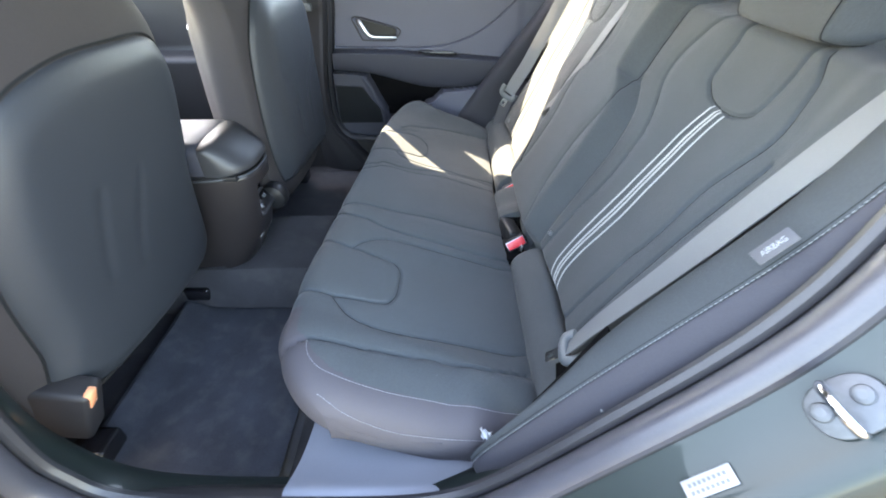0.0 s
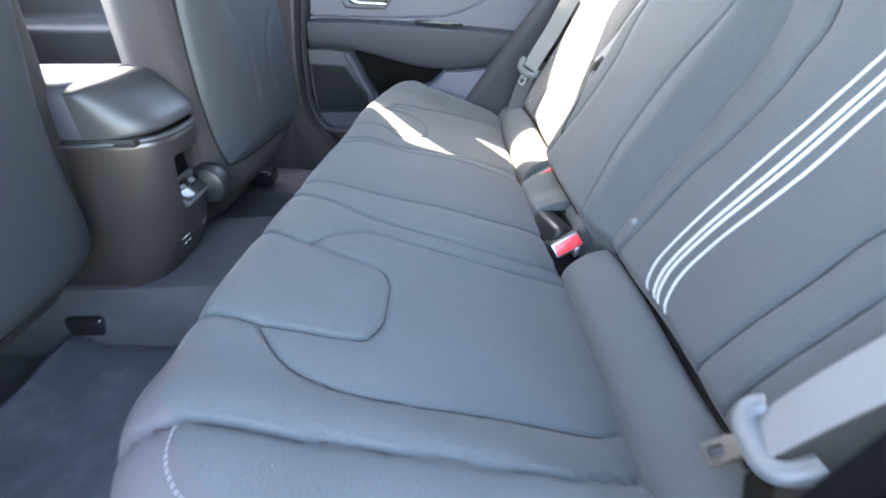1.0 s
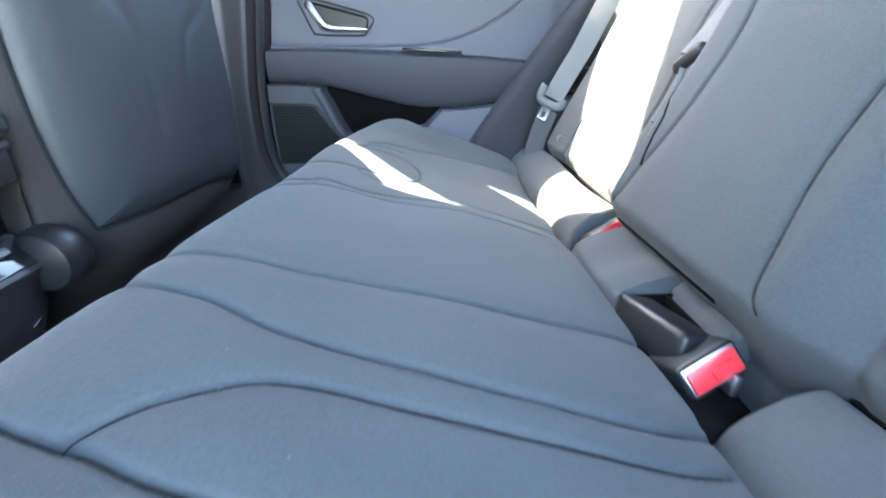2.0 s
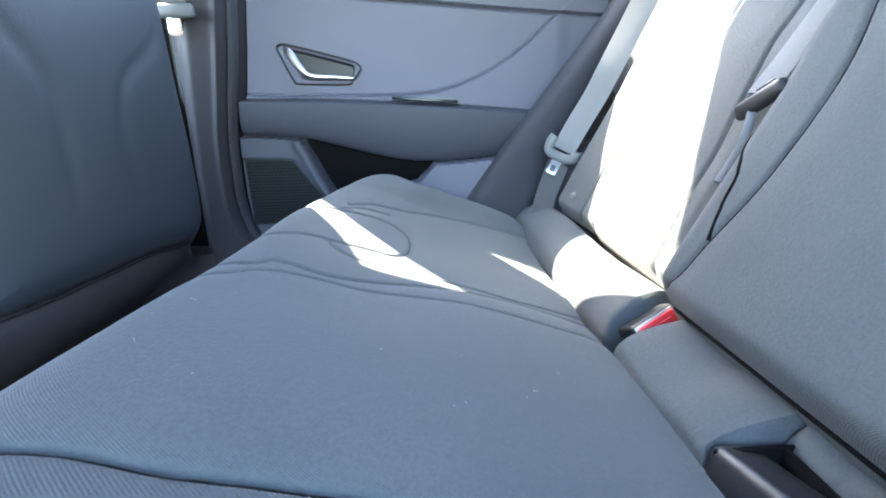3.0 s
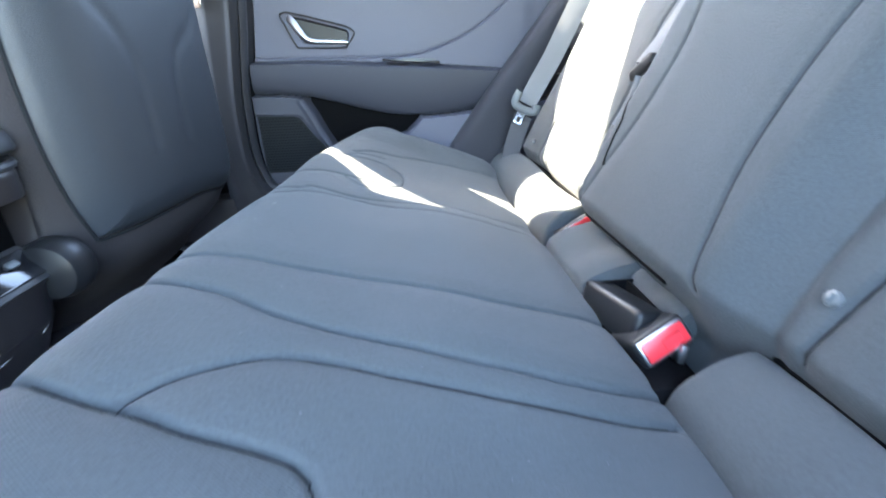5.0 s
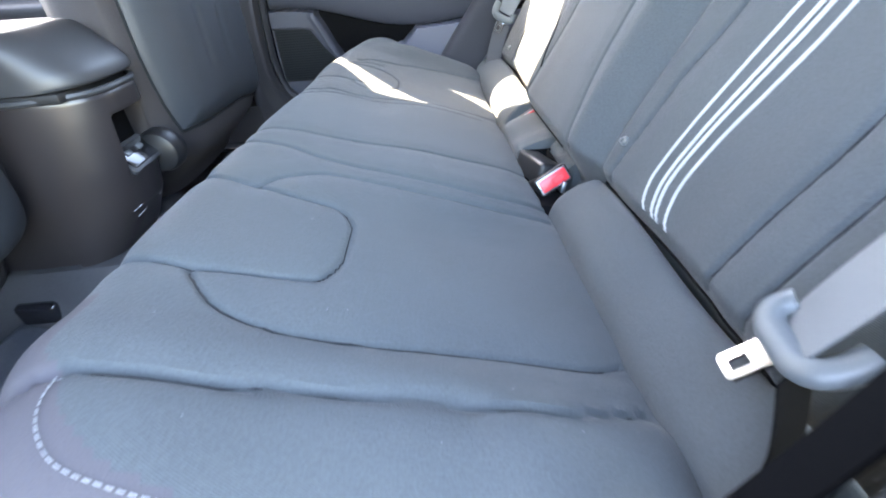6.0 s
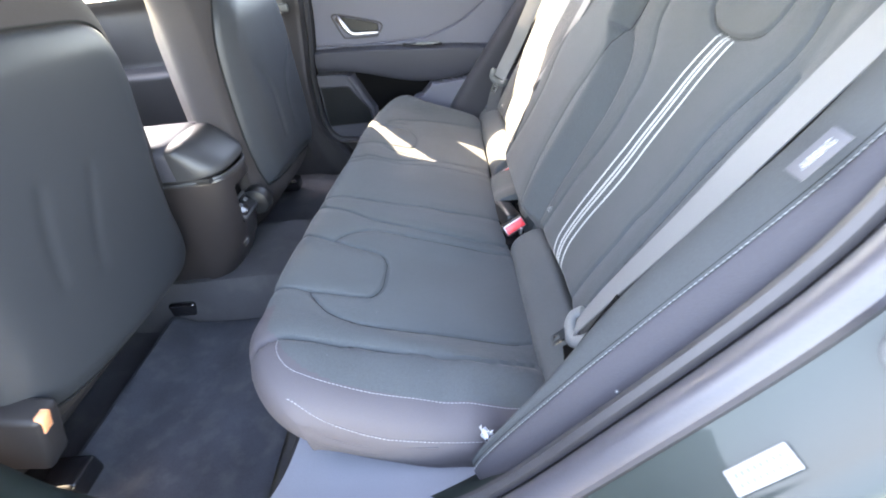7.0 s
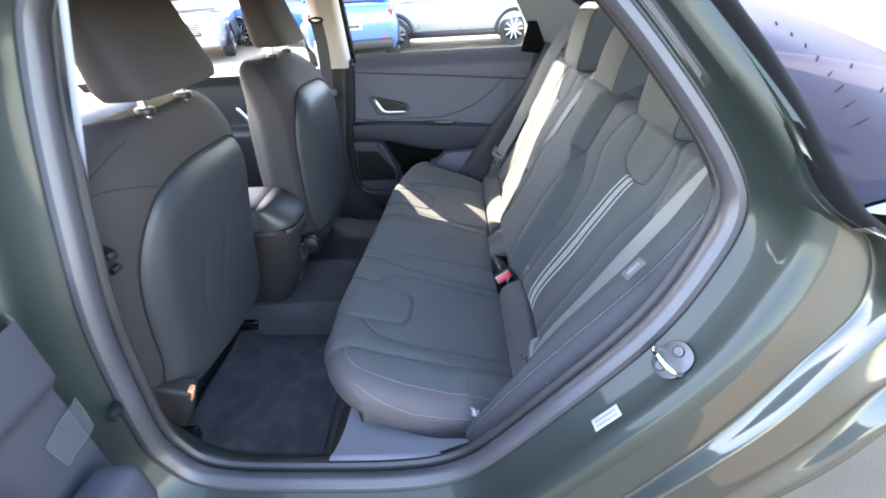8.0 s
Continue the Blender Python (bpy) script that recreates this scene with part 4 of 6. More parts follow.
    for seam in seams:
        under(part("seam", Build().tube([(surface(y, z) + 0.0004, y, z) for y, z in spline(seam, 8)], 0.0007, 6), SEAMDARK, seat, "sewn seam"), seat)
    # headrest: a wedge, deepest at its lower rear edge
    hx = x_mid + lean * 0.28 - 0.03 - fold
    hr = []
    for s in np.linspace(0, 1, 20):
        z = 1.219 + 0.222 * s
        cap = (1 - max(0.0, (s - 0.80) / 0.20) ** 2 * 0.55) * (0.93 + 0.07 * min(1, s / 0.08))
        w = (0.158 if y0 < 1 else 0.140) * (1 - 0.14 * s) * cap
        xb, xf = hx + 0.078 - 0.085 * s, hx - 0.052 - 0.030 * s + 0.02 * s * s
        cx, d = (xb + xf) / 2, (xb - xf) / 2 * (0.90 + 0.10 * min(1, s / 0.06)) * (1 - max(0.0, (s - 0.85) / 0.15) ** 2 * 0.5)
        hr.append([(cx + d * math.copysign(abs(math.cos(q)) ** 0.62, math.cos(q)), yc + w * math.copysign(abs(math.sin(q)) ** 0.62, math.sin(q)), z) for q in np.linspace(0, 2 * math.pi, 40, endpoint=False)])
    b = Build().grid(hr, loop_v=True)
    b.f += [tuple(range(40)), tuple(19 * 40 + j for j in range(40))]
    head = under(part("headrest", b, BACKCLOTH, seat, "dark cloth headrest on two chrome posts"), seat)
    for s in (-1, 1):
        part("headrest_post", Build().tube([(hx, yc + 0.07 * s, 1.15), (hx, yc + 0.07 * s, 1.235)], 0.0075, 12), CHROME, head, "chrome post")
        part("post_guide", Build().cyl(0.018, 0.014, pose(hx, yc + 0.07 * s, 1.186), 16, bevel=0.003), BLACK, head, "black post guide")
    # cushion, hinge cover, rails
    if y0 < 1:
        under(part("orange_reflector", Build().box(0.012, 0.02, 0.035, pose(x_mid - 0.036, yc - hw * 0.86, 0.603, 0, 22, 8), 0.003), ORANGE, seat, "small orange reflector"), seat)
        under(part("back_lever", Build().box(0.05, 0.02, 0.018, pose(x_mid - 0.025, yc - hw * 0.985, 1.005, 0, 10, -20), 0.006, 2).cyl(0.007, 0.02, pose(x_mid - 0.02, yc - hw * 0.985, 0.97, 90, 0, 0), 12), BLACK, seat, "black belt hook on the pillar side"), seat)
    under(part("seat_base", Build().box(0.50, 2 * hw * 0.92, 0.15, pose(x_mid - 0.42, yc, 0.52, 0, 6, 0), 0.05, 4), BACKCLOTH, seat), seat)
    if y0 < 1:
        cover = Build().box(0.110, 0.05, 0.120, pose(x_mid - 0.100, yc - hw * 0.86, 0.580, 0, 22, 8), 0.010, 3)
    else:
        cover = Build().cyl(0.040, 0.050, pose(x_mid - 0.055, yc - hw * 1.02, 0.580, 90, 0, 0), 28, bevel=0.016)
    under(part("hinge_cover", cover, PLASTIC if y0 < 1 else BLACK, seat, "dark plastic hinge cover"), seat)
    for ry in (yc - hw * 0.72, yc + hw * 0.86):
        rail = Build().box(0.50, 0.045, 0.035, pose(x_mid - 0.42, ry, 0.365), 0.006)
        cap = Build().box(0.075, 0.066, 0.046, pose(x_mid - 0.165, ry, 0.372), 0.010, 3).box(0.02, 0.03, 0.03, pose(x_mid - 0.150, ry + 0.006, 0.358, 0, 30, 0), 0.004, 2)
        rail = under(part("seat_rail", rail, BLACK, seat, "black steel rail"), seat)
        part("end_cap", cap, GLOSSBLACK, rail, "glossy black end cap")
    return seat


front_seat(0.415, 1.015, -0.545, 0.17, "dark cloth driver's seat with a smooth back panel", -0.85, 0.03,
                         [(0.475, 0.585), (0.468, 0.70), (0.465, 0.82), (0.478, 0.93), (0.520, 1.015), (0.578, 1.055), (0.68, 1.073), (0.79, 1.070), (0.88, 1.062), (0.935, 1.036), (0.958, 0.985), (0.950, 0.88), (0.937, 0.79), (0.948, 0.67), (0.970, 0.575), (0.955, 0.515), (0.85, 0.515), (0.65, 0.535)],
                         [[(0.425, 1.092), (0.49, 1.089), (0.57, 1.062)], [(0.56, 1.155), (0.52, 1.140), (0.47, 1.115)]],
                         [[(0.632, 0.88), (0.620, 0.845), (0.606, 0.79), (0.600, 0.75)], [(0.735, 0.87), (0.715, 0.825), (0.692, 0.77), (0.680, 0.72)]])
front_seat(1.155, 1.71, -0.448, 0.03, "dark cloth front passenger seat with a smooth back panel", -0.75, 0.09,
                            [(1.214, 0.594), (1.208, 0.602), (1.192, 0.66), (1.182, 0.76), (1.186, 0.90), (1.205, 1.0), (1.245, 1.062), (1.30, 1.088), (1.41, 1.090), (1.51, 1.080), (1.57, 1.045), (1.61, 0.97), (1.63, 0.85), (1.65, 0.70), (1.64, 0.57), (1.45, 0.585), (1.24, 0.592)], [],
                            [[(1.27, 0.895), (1.300, 0.865), (1.325, 0.825), (1.332, 0.77), (1.335, 0.70)], [(1.55, 0.895), (1.52, 0.868), (1.465, 0.838), (1.440, 0.80), (1.432, 0.75), (1.436, 0.69)]])

# ---- centre console ----
CONSOLEBODY = mat("brown_black_console_plastic", (0.017, 0.0145, 0.0155), 0.33, grain=900, vary=0.03, bump=0.05, stain=6)
CONSOLEGLOSS = mat("satin_console_plastic", (0.022, 0.023, 0.026), 0.48, grain=900, vary=0.08, bump=0.04, stain=6)
console = thing("centre_console", "dark plastic centre console with a padded lid", "console", at=(-0.8, YC - 0.03, 0.45))
CY = YC - 0.03
def console_ring(x, w, z0, z1, r):
    n = 6
    out = [(x, CY - w / 2 * 0.92, z0), (x, CY + w / 2 * 0.92, z0)]
    for i in range(n + 1):
        a = radians(90 * i / n)
        out.append((x, CY + w / 2 - r + r * math.cos(a), z1 - r + r * math.sin(a)))
    for i in range(n + 1):
        a = radians(90 + 90 * i / n)
        out.append((x, CY - w / 2 + r + r * math.cos(a), z1 - r + r * math.sin(a)))
    return out


rings = [console_ring(x, w, 0.44, z, 0.012) for x, w, z in ((-1.5, 0.22, 0.70), (-1.2, 0.22, 0.70), (-0.9, 0.205, 0.706), (-0.62, 0.200, 0.706))]
b = Build().grid(rings, loop_v=True)
# rounded rear face with the charging niche let into it
rear = []
for q in np.linspace(-90, 90, 81):
    v = math.sin(radians(q))
    col = []
    for z in np.linspace(0.44, 0.716, 84):
        y = CY + 0.100 * v
        reach = float(np.interp(z, [0.44, 0.47, 0.52, 0.60, 0.68, 0.716], [0.060, 0.080, 0.108, 0.130, 0.140, 0.142]))
        x = -0.62 + reach * (1 - abs(v) ** 3.2) ** 0.5 - 0.006 * float(step(0.706, 0.716, z))
        ny = float(step(1.034, 1.042, y) * step(1.150, 1.142, y))
        nz = float(step(0.578, 0.586, z) * step(0.680, 0.672, z))
        col.append((x - 0.060 * ny * nz, y, z))
    rear.append(col)
b.grid(rear)
top_edge = [(c[-1][0], c[-1][1], 0.712) for c in rear]
b.add(top_edge, [tuple(range(len(top_edge)))])
under(part("console_body", b, CONSOLEBODY, console, "dark moulded plastic body"), console)
under(part("body_rim", Build().tube([(-0.9, CY - 0.101, 0.716)] + [(c[-1][0] + 0.003, CY + (c[-1][1] - CY) * 1.02, 0.716) for c in rear] + [(-0.9, CY + 0.101, 0.716)], 0.005, 8), CONSOLEGLOSS, console, "raised rim under the lid"), console)


def lid_piece(name, stations, material, label):
    rows = []
    for x, k2, drop2 in stations:
        rows.append([(x, CY + (y - CY) * k2, 0.725 + (z - 0.725) * (1 - drop2)) for _, y, z in console_ring(x, 0.200, 0.725, 0.806, 0.028)])
    q = Build().grid(rows, loop_v=True)
    q.f += [tuple(range(16)), tuple(len(q.v) - 16 + j for j in range(16))]
    return under(part(name, q, material, console, label), console)


lid_piece("armrest_lid", ((-0.95, 0.96, 0.03), (-0.945, 1.0, 0.0), (-0.62, 1.0, 0.0), (-0.590, 1.0, 0.0), (-0.585, 0.97, 0.03)), SOFTTRIM, "padded armrest lid")
# the lid's rear end: a block with a broad chamfer that looks up and back
rows = []
for q in np.linspace(-90, 90, 49):
    v = math.sin(radians(q))
    r = 1 - math.sqrt(max(0.0, 1 - abs(v) ** 3.0))
    col = []
    for x, z in spline([(-0.582, 0.806), (-0.560, 0.8055), (-0.546, 0.802), (-0.524, 0.787), (-0.498, 0.764), (-0.486, 0.752), (-0.480, 0.743), (-0.478, 0.732), (-0.484, 0.727)], 5):
        back = (x + 0.582) / 0.106
        col.append((x - 0.075 * r * back, CY + 0.100 * v, z - 0.016 * r * (z - 0.727) / 0.079))
    col.append((-0.582, CY + 0.100 * v, 0.727))
    rows.append(col)
q = Build().grid(rows)
n = len(rows[0])
q.f += [tuple(range(n)), tuple(48 * n + j for j in range(n)), tuple(i * n for i in range(49)) + tuple(i * n + n - 1 for i in reversed(range(49)))]
under(part("lid_end", q, CONSOLEGLOSS, console, "smooth chamfered rear end of the lid", angle=50), console)
# shadow between lid and body, put in as a black strip
under(part("seam_shadow_strip", Build().box(0.48, 0.19, 0.014, pose(-0.75, CY, 0.718), 0.003), BLACK, console, "black strip for the shadow in the gap under the lid"), console)
niche = under(part("charging_niche", Build().box(0.003, 0.104, 0.088, pose(-0.536, CY + 0.012, 0.630), 0.001), MATTEBLACK, console, "black back of the charging niche"), console)
tray = Matrix.Translation((-0.516, CY + 0.010, 0.594)) @ pose(0, 0, 0, 0, 48, 0) @ pose(0, 0, 0, 0, 0, 90)
part("port_plate", Build().prism(soft_outline(0.098, 0.052, 0.007), 0.008, tray, 0.002), CONSOLEGLOSS, niche, "satin port plate with a raised rim")
part("port_face", Build().prism(soft_outline(0.082, 0.038, 0.004), 0.003, tray @ pose(0, 0, 0.0075), 0.001), GLOSSBLACK, niche, "glossy black port face")
for k2 in (-0.020, 0.014):
    part("charging_port", Build().prism(soft_outline(0.016, 0.009, 0.003), 0.003, tray @ pose(k2, 0.006, 0.010), 0.001), LATCHGREY, niche, "small steel-rimmed port")
for zz, dy, n in ((0.520, -0.045, 0.010), (0.505, -0.030, 0.014), (0.512, 0.035, 0.008)):
    run = []
    for e in (-1, 0, 1):
        v = (dy + e * n) / 0.100
        run.append((-0.62 + float(np.interp(zz, [0.44, 0.47, 0.52, 0.60], [0.060, 0.080, 0.108, 0.130])) * (1 - abs(v) ** 3.2) ** 0.5 + 0.0004, CY + dy + e * n, zz + 0.002 * e))
    under(part("scuff", Build().tube(run, 0.0007, 5), LABEL, console, "pale scuff mark"), console)

# dashboard ahead
dashboard = thing("dashboard", "dark dashboard ahead of the front seats", "dashboard", at=(-1.5, YC, 0.6))
under(part("dash_top", Build().box(0.45, 1.45, 0.30, pose(-1.55, YC, 0.88), 0.08, 4), PLASTIC, dashboard), dashboard)

# ---- far doors ----
far_door = thing("rear_door", "closed far rear door with dark trim and silver handle", "car door", "car doors", at=(0.0, 1.9, 0.45))
gs, gz = np.linspace(0, 1, 330), np.linspace(0.46, 1.115, 300)
GS, GZ = np.meshgrid(gs, gz, indexing="ij")
door_edge = np.interp(GZ, [0.46, 0.51, 0.538, 0.60, 0.665, 0.728, 0.824, 0.915, 1.022, 1.115], [-0.425, -0.446, -0.456, -0.461, -0.459, -0.456, -0.444, -0.429, -0.415, -0.402])
GX = door_edge + GS * (0.46 - door_edge)
GY = 1.902 + 0 * GX
arm_top = np.interp(GX, [-0.46, -0.33, -0.21, -0.087, 0.039, 0.166, 0.276, 0.46], [0.812, 0.811, 0.806, 0.799, 0.790, 0.778, 0.766, 0.750])
arm_low = np.interp(GX, [-0.46, -0.38, -0.307, -0.245, -0.171, -0.107, -0.056, 0.010, 0.075, 0.141, 0.207, 0.46], [0.734, 0.731, 0.722, 0.706, 0.685, 0.670, 0.663, 0.661, 0.665, 0.672, 0.682, 0.71])
u = (GZ - arm_low) / (arm_top - arm_low)
face_out = 0.016 + 0.038 * np.sqrt(np.clip(1 - (1 - u / 0.92) ** 2, 0, 1)) - 0.024 * step(0.90, 1.0, u) ** 2
inside_arm = (u >= 0) & (u <= 1)
curve = np.interp(GX, [-0.46, -0.346, -0.153, -0.062, -0.010, 0.043, 0.096, 0.135, 0.174, 0.212, 0.237, 0.264, 0.30], [0.823, 0.819, 0.814, 0.814, 0.818, 0.832, 0.851, 0.870, 0.895, 0.924, 0.947, 0.973, 1.0])
GY -= np.where(inside_arm, face_out, 0.0)
below = step(arm_low + 0.001, arm_low - 0.005, GZ)
GY -= 0.054 * below
# storage pocket: a hollow under the armrest
left = np.interp(GZ, [0.58, 0.597, 0.634, 0.68, 0.71, 0.74], [-0.250, -0.259, -0.279, -0.299, -0.316, -0.313])
right = np.interp(GZ, [0.58, 0.61, 0.62, 0.632, 0.656, 0.70], [-0.10, -0.082, -0.051, -0.037, -0.014, 0.0])
hollow = step(left - 0.002, left + 0.010, GX) * step(right + 0.006, right - 0.008, GX) * below
GY += 0.070 * hollow
GY -= 0.006 * np.exp(-((GX - left + 0.012) / 0.008) ** 2) * below
GY -= 0.012 * step(right - 0.004, right + 0.006, GX) * below
# a recess for the speaker grille
spk = [(-0.47, 0.684), (-0.350, 0.679), (-0.335, 0.675), (-0.299, 0.622), (-0.273, 0.592), (-0.262, 0.53), (-0.47, 0.53)]
GY += 0.006 * step(-0.003, 0.003, np.interp(GX, [-0.46, -0.350, -0.335, -0.299, -0.273, -0.25], [0.684, 0.679, 0.675, 0.622, 0.592, 0.50]) - GZ) * (GX < -0.262)
GY -= 0.006 * step(curve + 0.003, curve - 0.003, GZ) * (GZ > arm_top) * step(0.31, 0.27, GX)
GY += 0.005 * np.exp(-((GZ - curve) / 0.0026) ** 2) * step(0.30, 0.25, GX) * (GZ > arm_top)
top_seam = np.interp(GX, [-0.46, -0.294, -0.198, -0.077, 0.047, 0.172, 0.30, 0.46], [1.040, 1.027, 1.019, 1.009, 0.999, 0.988, 0.978, 0.966])
GY += 0.006 * np.exp(-((GZ - top_seam) / 0.003) ** 2) - 0.008 * step(top_seam, top_seam + 0.004, GZ)
GY -= 0.035 * step(1.04, 1.115, GZ)
# the handle's hollow, with an even slope at its rim
cup = spline([(-0.340, 0.913), (-0.321, 0.916), (-0.211, 0.888), (-0.192, 0.880), (-0.190, 0.868), (-0.203, 0.851), (-0.300, 0.851), (-0.318, 0.872)], 4, closed=True)
loop = [tuple(p) for p in cup] + [tuple(cup[0])]
crossed = np.zeros(GX.shape, bool)
for (ax, az), (cx, cz) in zip(loop[:-1], loop[1:]):
    crossed ^= ((az > GZ) != (cz > GZ)) & (GX < ax + (GZ - az) * (cx - ax) / (cz - az + 1e-12))
cup_in = crossed * step(0.0, 0.007, off_line(GX, GZ, np.array(loop)))
GY += 0.020 * cup_in
GY[:2] += np.array([[0.05], [0.004]])
rows = np.stack([GX, GY, GZ], -1).tolist()
trim = under(part("door_trim", Build().grid(rows), DOORCLOTH, far_door, "dark moulded inner trim"), far_door)
trim.data.materials.append(SOFTTRIM)
soft = ((GZ < arm_top + 0.002) & (GZ > arm_low - 0.003)) | (cup_in > 0.3) | ((GX < -0.25) & (GZ < arm_low))
for face in trim.data.polygons:
    if soft[divmod(face.vertices[0], len(gz))]:
        face.material_index = 1
liner = [(-0.316, 0.726), (-0.290, 0.664), (-0.262, 0.600), (-0.250, 0.55), (-0.07, 0.55), (-0.050, 0.625), (-0.004, 0.666), (-0.107, 0.680), (-0.245, 0.714)]
under(part("door_pocket", Build().prism(liner, 0.004, Matrix(((1, 0, 0, 0), (0, 0, -1, 1.900), (0, 1, 0, 0), (0, 0, 0, 1))), 0.001), MATTEBLACK, far_door, "black storage pocket"), far_door)
# speaker grille: rows of small holes in a plate
flat = Matrix(((1, 0, 0, 0), (0, 0, -1, 1.8545), (0, 1, 0, 0), (0, 0, 0, 1)))
plate = under(part("speaker_grille", Build().prism([(max(x, -0.455) + (0.006 if x < -0.4 else -0.004), z - 0.003) for x, z in spk], 0.003, flat, 0.001), SEAMDARK, far_door, "dark perforated speaker grille"), far_door)
holes = Build()
for r in range(20):
    z = 0.536 + 0.0072 * r
    x1 = float(np.interp(z, [0.53, 0.592, 0.622, 0.675], [-0.270, -0.281, -0.307, -0.345]))
    for c in range(int((x1 + 0.446) / 0.0080)):
        holes.box(0.0046, 0.002, 0.0028, pose(-0.444 + 0.0080 * c + 0.004 * (r % 2), 1.8512, z))
tagged(part("grille_holes", holes, MATTEBLACK, plate, "fine dark holes of the grille"), kind="stuff")
rim = spline([(-0.357, 0.918), (-0.350, 0.925), (-0.332, 0.925), (-0.259, 0.907), (-0.196, 0.890), (-0.178, 0.880), (-0.175, 0.870), (-0.195, 0.846), (-0.209, 0.840), (-0.311, 0.843), (-0.327, 0.850), (-0.348, 0.897)], 4, closed=True)
under(part("handle_bezel", Build().tube([(x, 1.8945, z) for x, z in rim], 0.0022, 6, closed=True), PLASTIC, far_door, "thin dark line round the handle"), far_door)
path = [Vector(p) for p in spline([(-0.340, 1.894, 0.914), (-0.328, 1.886, 0.906), (-0.312, 1.882, 0.882), (-0.296, 1.880, 0.864), (-0.276, 1.881, 0.857), (-0.237, 1.884, 0.855), (-0.190, 1.892, 0.852)], 7)]
rings = []
for k, p in enumerate(path):
    tangent = (path[min(k + 1, len(path) - 1)] - path[max(k - 1, 0)]).normalized()
    wide = Vector((-tangent.z, 0, tangent.x)).normalized()
    share = k / (len(path) - 1)
    half = float(np.interp(share, [0, 0.08, 0.35, 0.55, 0.95, 1], [0.006, 0.009, 0.0085, 0.0055, 0.004, 0.002]))
    rings.append([p + wide * half * math.cos(q) + Vector((0, -1, 0)) * 0.0042 * math.sin(q) for q in np.linspace(0, 2 * math.pi, 12, endpoint=False)])
q = Build().grid(rings, loop_v=True)
q.f += [tuple(range(12)), tuple(len(q.v) - 12 + j for j in range(12))]
under(part("door_handle", q, SILVER, far_door, "satin silver pull handle"), far_door)
under(part("window_switch", Build().box(0.150, 0.022, 0.006, pose(-0.030, 1.866, 0.8015, 0, 4.3, 0), 0.002), GLOSSBLACK, far_door, "black window switch panel"), far_door)
under(part("switch_rocker", Build().box(0.085, 0.012, 0.005, pose(-0.010, 1.860, 0.8045, 0, 4.3, 0), 0.0015), LATCHGREY, far_door, "pale switch"), far_door)
front_far = thing("front_door", "closed far front door with dark trim", "car door", "car doors", at=(-1.2, 1.9, 0.45))
under(part("door_trim", Build().grid([[(x, 1.90 - 0.07 * float(step(0.82, 0.79, z)) - 0.02 * float(step(1.0, 1.05, z)), z) for z in np.linspace(0.45, 1.05, 60)] for x in np.linspace(-1.7, -0.60, 12)]), PLASTIC, front_far), front_far)
under(part("door_handle", Build().ribbon(spline([(-0.98, 1.868, 0.905), (-0.965, 1.860, 0.895), (-0.935, 1.856, 0.858), (-0.915, 1.857, 0.850), (-0.84, 1.862, 0.848)], 8), 0.018, 0.010, (0.3, 0, 1)), SILVER, front_far, "satin silver pull handle"), front_far)

# front belt on the far middle pillar
front_belt = thing("seat_belt", "grey front seat belt hanging on the middle pillar", "seat belt", at=(-0.50, 1.74, 0.95))
under(part("webbing", Build().ribbon(spline([(-0.478, 1.668, 1.262), (-0.486, 1.722, 1.17), (-0.503, 1.772, 1.06), (-0.514, 1.795, 1.00), (-0.516, 1.806, 0.955), (-0.525, 1.822, 0.945)], 8), 0.047, 0.0016, (1, 0, 0)), BELTDARK, front_belt, "dark grey webbing"), front_belt)
under(part("belt_ring", Build().tube(spline([(-0.505, 1.664, 1.268), (-0.478, 1.668, 1.258), (-0.451, 1.664, 1.268), (-0.478, 1.660, 1.276)], 6, closed=True), 0.0045, 8, closed=True), BLACK, front_belt, "black slot in the pillar trim"), front_belt)
under(part("latch_grip", Build().box(0.070, 0.018, 0.026, pose(-0.508, 1.788, 0.975), 0.008, 3), LATCHGREY, front_belt, "grey latch grip"), front_belt)
under(part("latch_tongue", Build().prism(soft_outline(0.026, 0.034, 0.004, 3), 0.003, Matrix(((1, 0, 0, -0.515), (0, 0, -1, 1.789), (0, 1, 0, 0.948), (0, 0, 0, 1))), 0.001).box(0.012, 0.0045, 0.014, pose(-0.515, 1.787, 0.946)), CHROME, front_belt, "bright steel tongue"), front_belt)

# ---- belts, buckles and fittings in the rear ----
def belt(name_label, path, across, width=0.047):
    b = thing("seat_belt", name_label, "seat belt", "rear seat belts", at=tuple(path[0]))
    under(part("webbing", Build().ribbon(spline(path, 10), width, 0.0016, across), BELT, b, "grey woven webbing"), b)
    return b


